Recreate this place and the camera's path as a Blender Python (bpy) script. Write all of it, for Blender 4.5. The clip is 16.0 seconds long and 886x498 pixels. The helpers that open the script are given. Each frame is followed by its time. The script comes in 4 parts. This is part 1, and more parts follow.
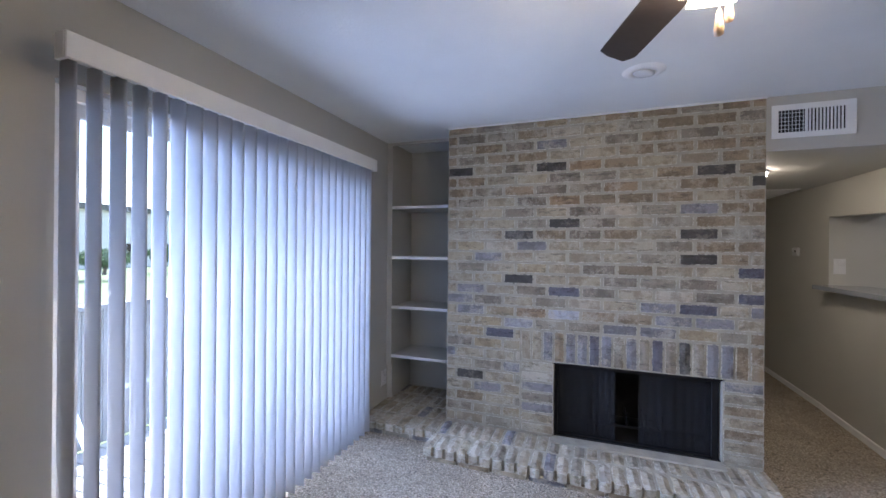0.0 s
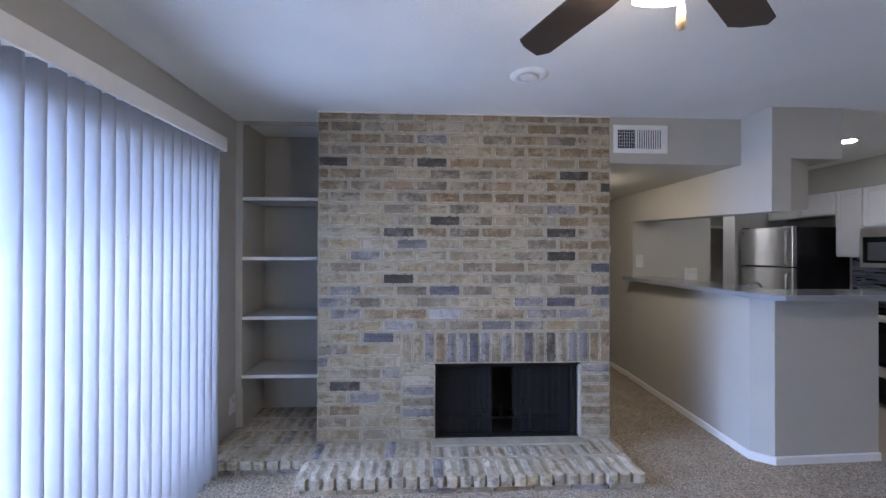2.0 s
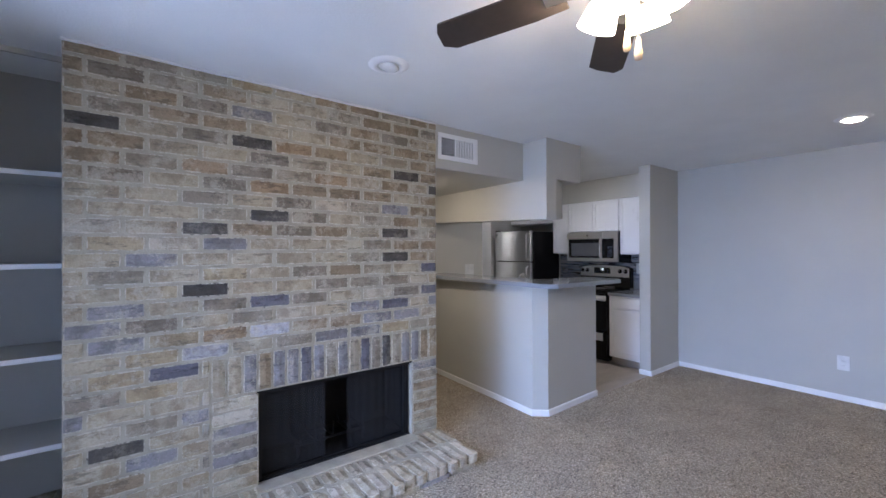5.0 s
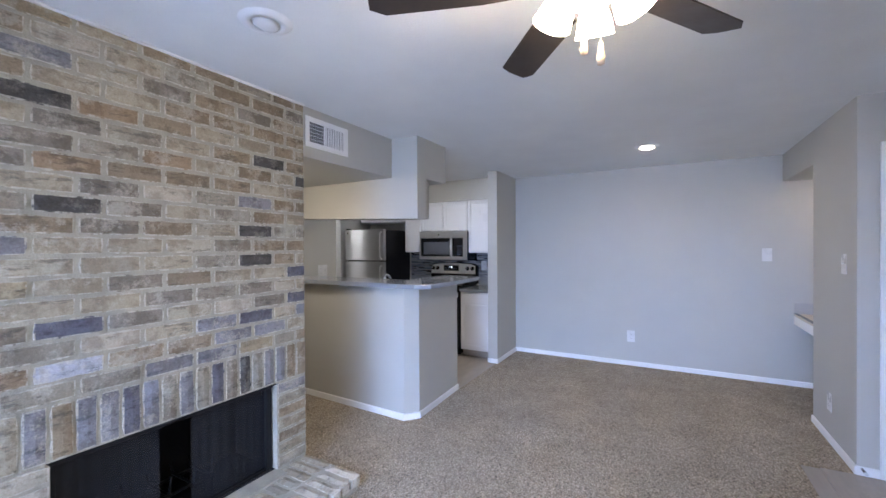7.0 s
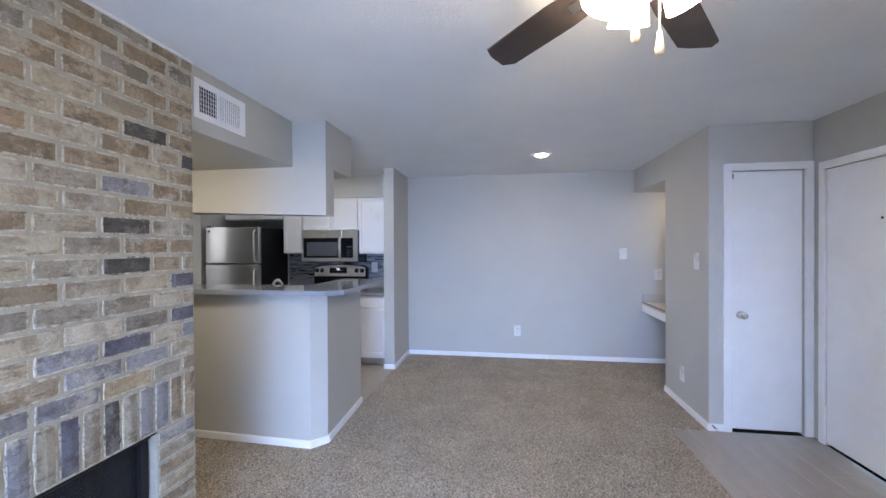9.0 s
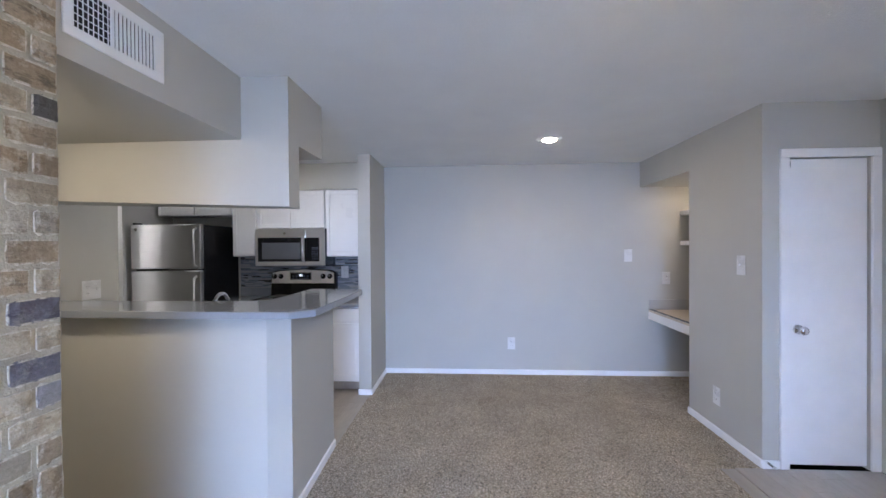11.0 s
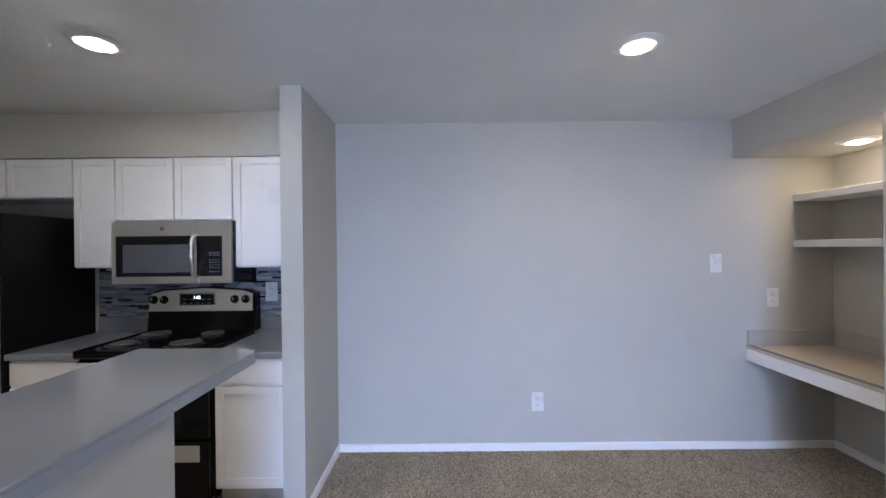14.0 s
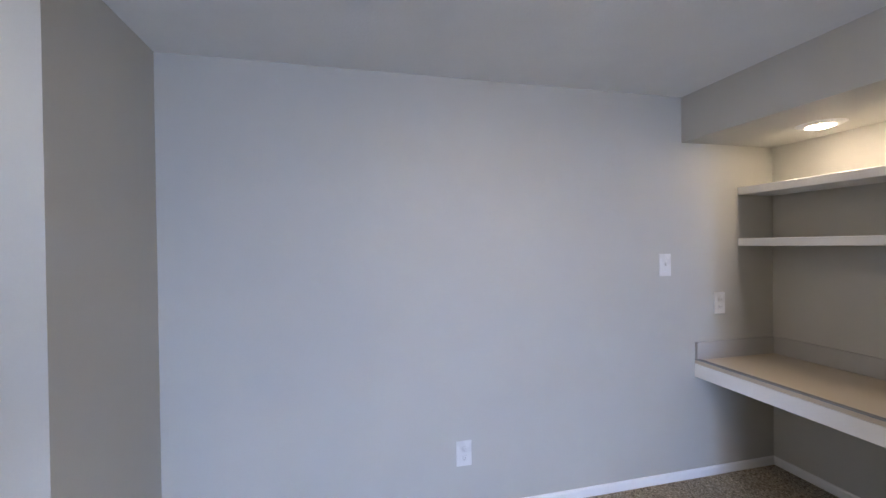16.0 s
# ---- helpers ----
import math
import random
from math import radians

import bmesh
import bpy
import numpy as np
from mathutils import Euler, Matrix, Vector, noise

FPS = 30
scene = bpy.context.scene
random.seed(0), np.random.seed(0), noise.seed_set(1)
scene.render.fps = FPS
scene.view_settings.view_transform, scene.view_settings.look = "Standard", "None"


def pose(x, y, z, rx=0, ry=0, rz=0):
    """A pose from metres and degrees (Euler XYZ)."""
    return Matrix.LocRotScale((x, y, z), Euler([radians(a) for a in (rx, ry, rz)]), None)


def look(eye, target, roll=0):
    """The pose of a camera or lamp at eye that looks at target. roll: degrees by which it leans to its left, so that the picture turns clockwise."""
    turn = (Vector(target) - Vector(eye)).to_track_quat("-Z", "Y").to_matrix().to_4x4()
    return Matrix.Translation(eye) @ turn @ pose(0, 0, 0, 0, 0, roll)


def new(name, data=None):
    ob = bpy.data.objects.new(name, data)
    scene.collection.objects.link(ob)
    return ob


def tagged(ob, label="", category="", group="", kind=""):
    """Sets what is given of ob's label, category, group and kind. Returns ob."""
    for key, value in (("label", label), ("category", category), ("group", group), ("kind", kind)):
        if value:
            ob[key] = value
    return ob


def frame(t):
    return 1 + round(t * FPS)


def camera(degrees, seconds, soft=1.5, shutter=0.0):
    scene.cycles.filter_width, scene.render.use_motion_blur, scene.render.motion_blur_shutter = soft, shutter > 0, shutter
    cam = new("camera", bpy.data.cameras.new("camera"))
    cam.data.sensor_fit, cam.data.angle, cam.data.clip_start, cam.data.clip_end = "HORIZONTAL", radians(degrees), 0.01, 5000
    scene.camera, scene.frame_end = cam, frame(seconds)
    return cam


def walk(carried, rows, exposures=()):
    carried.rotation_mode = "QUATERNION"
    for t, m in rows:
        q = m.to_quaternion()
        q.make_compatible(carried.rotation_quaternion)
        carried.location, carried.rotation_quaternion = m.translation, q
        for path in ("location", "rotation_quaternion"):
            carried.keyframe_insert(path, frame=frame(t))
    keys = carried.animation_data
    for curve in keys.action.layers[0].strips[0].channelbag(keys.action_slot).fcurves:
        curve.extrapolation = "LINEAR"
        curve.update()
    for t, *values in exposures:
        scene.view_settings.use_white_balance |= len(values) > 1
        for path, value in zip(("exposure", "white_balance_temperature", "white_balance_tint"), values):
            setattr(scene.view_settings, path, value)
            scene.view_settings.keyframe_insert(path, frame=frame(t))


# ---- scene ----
cam = camera(95.7, 16.0)
PATH = [
    (0, (0.109, 0.134, 1.462), (-0.58, 2.011, 1.462), 0.5),
    (0.5, (0.011, 0.169, 1.462), (-0.476, 2.108, 1.46), 0.4),
    (1, (-0.069, 0.207, 1.454), (-0.349, 2.187, 1.452), 0.3),
    (1.5, (-0.132, 0.261, 1.432), (-0.229, 2.259, 1.441), 0.3),
    (2, (-0.209, 0.309, 1.44), (-0.12, 2.307, 1.451), 0.2),
    (2.5, (-0.311, 0.348, 1.449), (-0.023, 2.327, 1.46), 0.1),
    (3, (-0.414, 0.393, 1.448), (0.068, 2.334, 1.455), -0.0),
    (3.5, (-0.493, 0.462, 1.442), (0.169, 2.35, 1.446), -0.0),
    (4, (-0.567, 0.524, 1.446), (0.273, 2.339, 1.451), -0.1),
    (6.5, (-0.734, 0.953, 1.473), (0.905, 2.1, 1.466), -0.2),
    (7, (-0.745, 1.057, 1.48), (0.999, 2.036, 1.467), -0.3),
    (7.5, (-0.73, 1.176, 1.472), (1.099, 1.986, 1.456), -0.3),
    (8, (-0.717, 1.306, 1.479), (1.177, 1.949, 1.464), -0.3),
    (8.5, (-0.716, 1.453, 1.48), (1.229, 1.921, 1.465), -0.3),
    (9, (-0.691, 1.586, 1.482), (1.283, 1.902, 1.468), -0.3),
    (9.5, (-0.596, 1.706, 1.478), (1.394, 1.908, 1.461), -0.3),
    (12, (0.575, 2.059, 1.513), (2.572, 2.172, 1.497), -0.4),
    (12.5, (0.877, 2.104, 1.514), (2.874, 2.202, 1.498), -0.4),
    (13, (1.166, 2.125, 1.52), (3.165, 2.194, 1.505), -0.5),
    (13.5, (1.461, 2.134, 1.499), (3.461, 2.171, 1.497), -0.6),
    (14, (1.727, 2.136, 1.501), (3.727, 2.143, 1.498), -0.6),
    (14.5, (1.986, 2.144, 1.51), (3.985, 2.1, 1.505), -0.6),
    (15, (2.219, 2.141, 1.505), (4.213, 1.99, 1.5), -0.5),
    (15.5, (2.427, 2.114, 1.496), (4.404, 1.811, 1.493), -0.5),
    (16, (2.569, 2.066, 1.512), (4.515, 1.606, 1.494), -0.7),
]
EXPOSURES = [(0, 2.34, 5760, 16), (4, 2.44, 5720, 16), (6.5, 2.82, 5760, 15), (9.5, 2.90, 5740, 13), (12, 2.88, 5960, 14), (14.5, 2.86, 5940, 14), (16, 2.80, 6120, 14)]
walk(cam, [(t, look(eye, target, roll)) for t, eye, target, roll in PATH], EXPOSURES)

# ---- world and sun ----
world = bpy.data.worlds.new("sky")
scene.world = world
world.use_nodes = True
wn = world.node_tree
sky = wn.nodes.new("ShaderNodeTexSky")
sky.sky_type = "NISHITA"
sky.sun_disc = False
SUN_EL, SUN_AZ = 52.0, 12.0
sky.sun_elevation, sky.sun_rotation = radians(SUN_EL), radians(-SUN_AZ)
wn.links.new(sky.outputs[0], wn.nodes["Background"].inputs[0])
wn.nodes["Background"].inputs[1].default_value = 0.15
sun_data = bpy.data.lights.new("sun", "SUN")
sun_data.energy, sun_data.angle, sun_data.color = 3.6, radians(0.6), (1.0, 0.96, 0.9)
sun = new("sun", sun_data)
sun.matrix_world = look((0, 0, 20), (0.21 * 10, -10, 20 - 10 * math.tan(radians(SUN_EL))))
LAMP = 2.5
# the sky's light in the patio door: a wide glow, the brighter part that falls inwards, and what falls towards the entry
for watts, spread, tilt, wide, y, turn in ((8.0, 165, 86, 1.62, 2.06, 0), (6.2, 72, 73, 1.62, 2.06, 0), (1.2, 42, 86, 0.44, 1.22, -13)):
    skylight = bpy.data.lights.new("patio_skylight", "AREA")
    skylight.shape, skylight.size, skylight.size_y = "RECTANGLE", 1.94, wide
    skylight.energy, skylight.color, skylight.spread = watts, (0.48, 0.63, 1.0), radians(spread)
    new("patio_skylight", skylight).matrix_world = pose(-1.675, y, 1.03, 0, -tilt, turn)

# ---- plan ----
CEIL = 2.43
WX, NX0, NX1 = -1.65, -1.60, -0.97
FPY, FPX0, FPX1, HEARTH = 3.17, -0.97, 1.14, 0.10
BOXZ, HALLX = 2.09, 2.14
BX = 4.70
BARZ = 1.165


# ---- materials ----
def ramp(nt, fac, stops):
    r = nt.nodes.new("ShaderNodeValToRGB")
    e = r.color_ramp.elements
    while len(e) < len(stops):
        e.new(0.5)
    for el, (p, c) in zip(e, stops):
        el.position, el.color = p, (*c, 1)
    nt.links.new(fac, r.inputs[0])
    return r.outputs[0]


def noise_tex(nt, vec, scale, detail=3.0, rough=0.55):
    n = nt.nodes.new("ShaderNodeTexNoise")
    n.inputs["Scale"].default_value, n.inputs["Detail"].default_value, n.inputs["Roughness"].default_value = scale, detail, rough
    nt.links.new(vec, n.inputs["Vector"])
    return n.outputs[0]


def mixc(nt, fac, a, b, mode="MIX"):
    m = nt.nodes.new("ShaderNodeMix")
    m.data_type, m.blend_type = "RGBA", mode
    for sock, v in ((m.inputs[0], fac), (m.inputs[6], a), (m.inputs[7], b)):
        if isinstance(v, (int, float)):
            sock.default_value = v
        elif isinstance(v, tuple):
            sock.default_value = (*v, 1)
        else:
            nt.links.new(v, sock)
    return m.outputs[2]


def material(name, colour, rough=0.5, metal=0.0, vary=0.06, scale=6.0, fine=80.0, bump=0.15, depth=0.002, stretch=(1, 1, 1), rough_vary=0.08, coat=0.0, spec=0.5):
    """A painted or plain surface with slow blotches, fine grain and relief."""
    m = bpy.data.materials.new(name)
    m.use_nodes = True
    nt = m.node_tree
    b = nt.nodes["Principled BSDF"]
    tc = nt.nodes.new("ShaderNodeTexCoord")
    mp = nt.nodes.new("ShaderNodeMapping")
    mp.inputs["Scale"].default_value = stretch
    nt.links.new(tc.outputs["Object"], mp.inputs[0])
    v = mp.outputs[0]
    slow, quick = noise_tex(nt, v, scale), noise_tex(nt, v, fine, 2.0)
    dark = tuple(c * (1 - vary) for c in colour)
    light = tuple(min(1, c * (1 + vary)) for c in colour)
    c1 = ramp(nt, slow, [(0.3, dark), (0.7, light)])
    c2 = ramp(nt, quick, [(0.3, (1 - vary * 0.6,) * 3), (0.7, (1, 1, 1))])
    nt.links.new(mixc(nt, 1.0, c1, c2, "MULTIPLY"), b.inputs["Base Color"])
    rr = ramp(nt, slow, [(0.3, (max(0, rough - rough_vary),) * 3), (0.7, (min(1, rough + rough_vary),) * 3)])
    nt.links.new(rr, b.inputs["Roughness"])
    b.inputs["Metallic"].default_value = metal
    b.inputs["Coat Weight"].default_value = coat
    b.inputs["Specular IOR Level"].default_value = spec
    if bump:
        bp = nt.nodes.new("ShaderNodeBump")
        bp.inputs["Strength"].default_value, bp.inputs["Distance"].default_value = bump, depth
        nt.links.new(quick, bp.inputs["Height"])
        nt.links.new(bp.outputs[0], b.inputs["Normal"])
    return m


def emitter(name, colour, strength):
    m = bpy.data.materials.new(name)
    m.use_nodes = True
    b = m.node_tree.nodes["Principled BSDF"]
    b.inputs["Base Color"].default_value = (0.9, 0.88, 0.84, 1)
    b.inputs["Emission Color"].default_value = (*colour, 1)
    b.inputs["Emission Strength"].default_value = strength
    b.inputs["Roughness"].default_value = 0.4
    return m


WALL = material("wall_paint", (0.485, 0.478, 0.435), 0.6, vary=0.03, scale=2.0, fine=140, bump=0.25, depth=0.0015)
CEILING = material("ceiling_paint", (0.79, 0.80, 0.785), 0.8, vary=0.03, scale=2.5, fine=90, bump=0.5, depth=0.003)
WHITE = material("white_paint", (0.84, 0.84, 0.83), 0.4, vary=0.03, scale=5, fine=120, bump=0.1)
CAB = material("cabinet_paint", (0.80, 0.80, 0.80), 0.35, vary=0.02, scale=4, fine=90, bump=0.08)
PLASTIC = material("white_plastic", (0.70, 0.70, 0.69), 0.3, vary=0.02, bump=0.0)
BLACK = material("black_enamel", (0.005, 0.005, 0.005), 0.09, vary=0.1, bump=0.0, rough_vary=0.02, spec=0.22)
BLACKP = material("black_textured_steel", (0.006, 0.006, 0.007), 0.4, vary=0.2, fine=260, bump=0.3, depth=0.0008, spec=0.2)
STEEL = material("brushed_steel", (0.84, 0.84, 0.84), 0.30, metal=1.0, vary=0.012, scale=3, fine=60, bump=0.0, stretch=(1, 1, 8), rough_vary=0.01)
CHROME = material("chrome", (0.75, 0.75, 0.76), 0.1, metal=1.0, vary=0.02, bump=0.0)
DARKGLASS = material("dark_glass", (0.008, 0.0085, 0.01), 0.04, vary=0.05, bump=0.0, rough_vary=0.01, spec=0.3)
COIL = material("coil_grey", (0.14, 0.125, 0.11), 0.45, metal=0.5, vary=0.15, scale=20, bump=0.0)
LAMINATE = material("grey_laminate", (0.245, 0.262, 0.285), 0.12, vary=0.025, scale=90, fine=300, bump=0.0, rough_vary=0.01)
EDGE = material("speckled_edge", (0.26, 0.28, 0.31), 0.25, vary=0.04, scale=160, fine=400, bump=0.0, rough_vary=0.01)
DESKTOP = material("beige_laminate", (0.55, 0.48, 0.38), 0.42, vary=0.02, scale=3, fine=150, bump=0.0, rough_vary=0.0)
DARKWOOD = material("dark_stained_blade", (0.035, 0.027, 0.022), 0.45, vary=0.3, scale=6, fine=40, bump=0.1, stretch=(1, 1, 1))
WOODPULL = material("light_turned_wood", (0.62, 0.44, 0.26), 0.4, vary=0.15, scale=30, bump=0.05)
MORTAR = material("mortar", (0.42, 0.385, 0.30), 0.92, vary=0.15, scale=12, fine=150, bump=0.8, depth=0.004)
# soot of the firebox; also the painted shade behind the register's slats
SOOT_SHADE = material("soot_and_shade_black", (0.012, 0.012, 0.012), 0.85, vary=0.4, scale=9, fine=60, bump=0.6, depth=0.006)
SLOT = material("shaded_slot", (0.22, 0.21, 0.20), 0.6, vary=0.05, bump=0.0)
FRAMEBLACK = material("black_metal_frame", (0.02, 0.02, 0.021), 0.4, metal=0.6, vary=0.2, bump=0.05)
CONCRETE = material("outdoor_ground", (0.16, 0.2, 0.09), 0.9, vary=0.35, scale=1.5, fine=20, bump=0.6, depth=0.02)
DECK = material("painted_deck_board", (0.42, 0.43, 0.45), 0.6, vary=0.12, scale=3, fine=40, bump=0.3, stretch=(4, 1, 1))
FENCE = material("weathered_fence_board", (0.34, 0.35, 0.37), 0.7, vary=0.15, scale=3, fine=40, bump=0.3)
BARK = material("bark", (0.12, 0.09, 0.07), 0.9, vary=0.3, scale=12, fine=60, bump=0.8, depth=0.01)
LEAF = material("leaf", (0.09, 0.14, 0.05), 0.6, vary=0.35, scale=8, fine=30, bump=0.1)
VINYL = material("vinyl_plank", (0.385, 0.35, 0.305), 0.33, vary=0.12, scale=3, fine=25, bump=0.0, stretch=(0.35, 2, 1), rough_vary=0.01)
KITCHEN_PLANK = material("oak_vinyl_plank", (0.41, 0.36, 0.295), 0.38, vary=0.16, scale=2, fine=25, bump=0.0, stretch=(0.35, 2, 1), rough_vary=0.02)
GLOW = emitter("frosted_glass_lit", (1.0, 0.78, 0.51), LAMP * 5.0)
LENS = emitter("lamp_lens_lit", (1.0, 0.77, 0.52), LAMP * 15.0)
LENS_K = emitter("kitchen_lens_lit", (1.0, 0.93, 0.84), LAMP * 18.0)
LENS_ADDED = emitter("added_kitchen_lens_lit", (1.0, 0.93, 0.84), LAMP * 9.0)
HALL_GLOW = emitter("hall_bowl_lit", (1.0, 0.83, 0.62), LAMP * 3.4)
ALCOVE_GLOW = emitter("alcove_lens_lit", (1.0, 0.78, 0.54), LAMP * 6.0)
SATIN = material("satin_steel", (0.60, 0.60, 0.60), 0.40, metal=1.0, vary=0.012, scale=3, fine=60, bump=0.0, stretch=(1, 1, 8), rough_vary=0.02)
# horizontal brushing draws the lamps out into an upright streak
tangent = SATIN.node_tree.nodes.new("ShaderNodeTangent")
tangent.direction_type, tangent.axis = "RADIAL", "Z"
brushed = SATIN.node_tree.nodes["Principled BSDF"]
brushed.inputs["Anisotropic"].default_value, brushed.inputs["Anisotropic Rotation"].default_value = 1.0, 0.18
SATIN.node_tree.links.new(tangent.outputs[0], brushed.inputs["Tangent"])
DISPLAY = emitter("lit_display", (0.85, 0.92, 1.0), 0.5)


def carpet_material():
    m = bpy.data.materials.new("cut_pile_carpet")
    m.use_nodes = True
    nt = m.node_tree
    b = nt.nodes["Principled BSDF"]
    tc = nt.nodes.new("ShaderNodeTexCoord")
    v = tc.outputs["Object"]
    vo = nt.nodes.new("ShaderNodeTexVoronoi")
    vo.inputs["Scale"].default_value = 90.0
    nt.links.new(v, vo.inputs["Vector"])
    tuft = noise_tex(nt, v, 95.0, 3.0, 0.8)
    blot = noise_tex(nt, v, 3.2, 6.0, 0.65)
    c = ramp(nt, tuft, [(0.38, (0.20, 0.162, 0.115)), (0.5, (0.43, 0.37, 0.28)), (0.62, (0.68, 0.60, 0.475))])
    sep = nt.nodes.new("ShaderNodeSeparateColor")
    nt.links.new(vo.outputs["Color"], sep.inputs[0])
    c = mixc(nt, 1.0, c, ramp(nt, sep.outputs[0], [(0.0, (0.45, 0.42, 0.38)), (0.25, (0.92, 0.90, 0.87)), (0.75, (1.05, 1.03, 1.0)), (1.0, (1.4, 1.38, 1.33))]), "MULTIPLY")
    c = mixc(nt, 1.0, c, ramp(nt, blot, [(0.35, (0.80, 0.79, 0.77)), (0.65, (1.02, 1.02, 1.02))]), "MULTIPLY")
    nt.links.new(c, b.inputs["Base Color"])
    b.inputs["Roughness"].default_value = 0.97
    b.inputs["Specular IOR Level"].default_value = 0.1
    b.inputs["Sheen Weight"].default_value = 0.15
    add = nt.nodes.new("ShaderNodeMath")
    add.operation = "ADD"
    sc = nt.nodes.new("ShaderNodeMath")
    sc.operation, sc.inputs[1].default_value = "MULTIPLY", 0.25
    nt.links.new(vo.outputs["Distance"], sc.inputs[0])
    nt.links.new(sc.outputs[0], add.inputs[0])
    nt.links.new(tuft, add.inputs[1])
    bp = nt.nodes.new("ShaderNodeBump")
    bp.inputs["Strength"].default_value, bp.inputs["Distance"].default_value = 1.0, 0.014
    nt.links.new(add.outputs[0], bp.inputs["Height"])
    nt.links.new(bp.outputs[0], b.inputs["Normal"])
    return m


def brick_material(name, tone, haze=0.45):
    """An old brick: its own tone, darker and paler patches, a haze of mortar and a mortar-smeared rim."""
    m = bpy.data.materials.new(name)
    m.use_nodes = True
    nt = m.node_tree
    b = nt.nodes["Principled BSDF"]
    oi, geo, tc = nt.nodes.new("ShaderNodeObjectInfo"), nt.nodes.new("ShaderNodeNewGeometry"), nt.nodes.new("ShaderNodeTexCoord")
    base = ramp(nt, oi.outputs["Random"], [(0.0, tuple(c * 0.86 for c in tone)), (0.5, tuple(c * k for c, k in zip(tone, (1.03, 1.0, 0.95)))), (1.0, tuple(c * k for c, k in zip(tone, (1.10, 1.12, 1.15))))])
    pos = geo.outputs["Position"]
    stain = noise_tex(nt, pos, 9.0, 6.0, 0.66)
    wash = noise_tex(nt, pos, 7.5, 8.0, 0.74)
    streak_map = nt.nodes.new("ShaderNodeMapping")
    streak_map.inputs["Scale"].default_value = (9.0, 20.0, 34.0)
    nt.links.new(pos, streak_map.inputs[0])
    streak = noise_tex(nt, streak_map.outputs[0], 1.0, 5.0, 0.7)
    grain = noise_tex(nt, pos, 120.0, 3.0, 0.65)
    lumps = noise_tex(nt, pos, 34.0, 5.0, 0.65)
    c = mixc(nt, ramp(nt, stain, [(0.47, (0, 0, 0)), (0.58, (0.85, 0.85, 0.85))]), base, tuple(x * k for x, k in zip(tone, (0.66, 0.62, 0.58))))
    c = mixc(nt, ramp(nt, streak, [(0.56, (0, 0, 0)), (0.64, (0.75, 0.75, 0.75))]), c, tuple(x * 0.42 for x in tone))
    c = mixc(nt, ramp(nt, wash, [(0.52, (0, 0, 0)), (0.60, (haze, haze, haze))]), c, (0.57, 0.525, 0.42))
    # mortar smeared over the worn arrises
    ab, sp = nt.nodes.new("ShaderNodeVectorMath"), nt.nodes.new("ShaderNodeSeparateXYZ")
    ab.operation = "ABSOLUTE"
    nt.links.new(tc.outputs["Object"], ab.inputs[0]), nt.links.new(ab.outputs[0], sp.inputs[0])
    rim = [ramp(nt, sp.outputs[k], [(lo, (0, 0, 0)), (hi, (1, 1, 1))]) for k, lo, hi in ((0, 0.458, 0.472), (2, 0.405, 0.435))]
    edge = mixc(nt, 1.0, rim[0], rim[1], "LIGHTEN")
    edge = mixc(nt, 1.0, edge, ramp(nt, lumps, [(0.40, (0.05, 0.05, 0.05)), (0.54, (0.85, 0.85, 0.85))]), "MULTIPLY")
    c = mixc(nt, edge, c, (0.64, 0.60, 0.49))
    c = mixc(nt, 1.0, c, ramp(nt, grain, [(0.3, (0.82, 0.81, 0.79)), (0.65, (1, 1, 1))]), "MULTIPLY")
    nt.links.new(c, b.inputs["Base Color"])
    b.inputs["Roughness"].default_value = 0.88
    b.inputs["Specular IOR Level"].default_value = 0.3
    bp, bp2 = nt.nodes.new("ShaderNodeBump"), nt.nodes.new("ShaderNodeBump")
    bp.inputs["Strength"].default_value, bp.inputs["Distance"].default_value = 0.4, 0.003
    bp2.inputs["Strength"].default_value, bp2.inputs["Distance"].default_value = 0.6, 0.010
    nt.links.new(grain, bp.inputs["Height"])
    nt.links.new(lumps, bp2.inputs["Height"])
    nt.links.new(bp2.outputs[0], bp.inputs["Normal"])
    nt.links.new(bp.outputs[0], b.inputs["Normal"])
    return m


def blind_material():
    m = bpy.data.materials.new("translucent_vinyl_slat")
    m.use_nodes = True
    nt = m.node_tree
    out = nt.nodes["Material Output"]
    nt.nodes.remove(nt.nodes["Principled BSDF"])
    d, t, g = nt.nodes.new("ShaderNodeBsdfDiffuse"), nt.nodes.new("ShaderNodeBsdfTranslucent"), nt.nodes.new("ShaderNodeBsdfGlossy")
    tc = nt.nodes.new("ShaderNodeTexCoord")
    c = ramp(nt, noise_tex(nt, tc.outputs["Object"], 14.0), [(0.3, (0.70, 0.70, 0.71)), (0.7, (0.74, 0.74, 0.745))])
    for n in (d, t):
        nt.links.new(c, n.inputs[0])
    g.inputs["Roughness"].default_value = 0.45
    m1, m2 = nt.nodes.new("ShaderNodeMixShader"), nt.nodes.new("ShaderNodeMixShader")
    m1.inputs[0].default_value, m2.inputs[0].default_value = 0.48, 0.05
    nt.links.new(d.outputs[0], m1.inputs[1]), nt.links.new(t.outputs[0], m1.inputs[2])
    nt.links.new(m1.outputs[0], m2.inputs[1]), nt.links.new(g.outputs[0], m2.inputs[2])
    nt.links.new(m2.outputs[0], out.inputs[0])
    return m


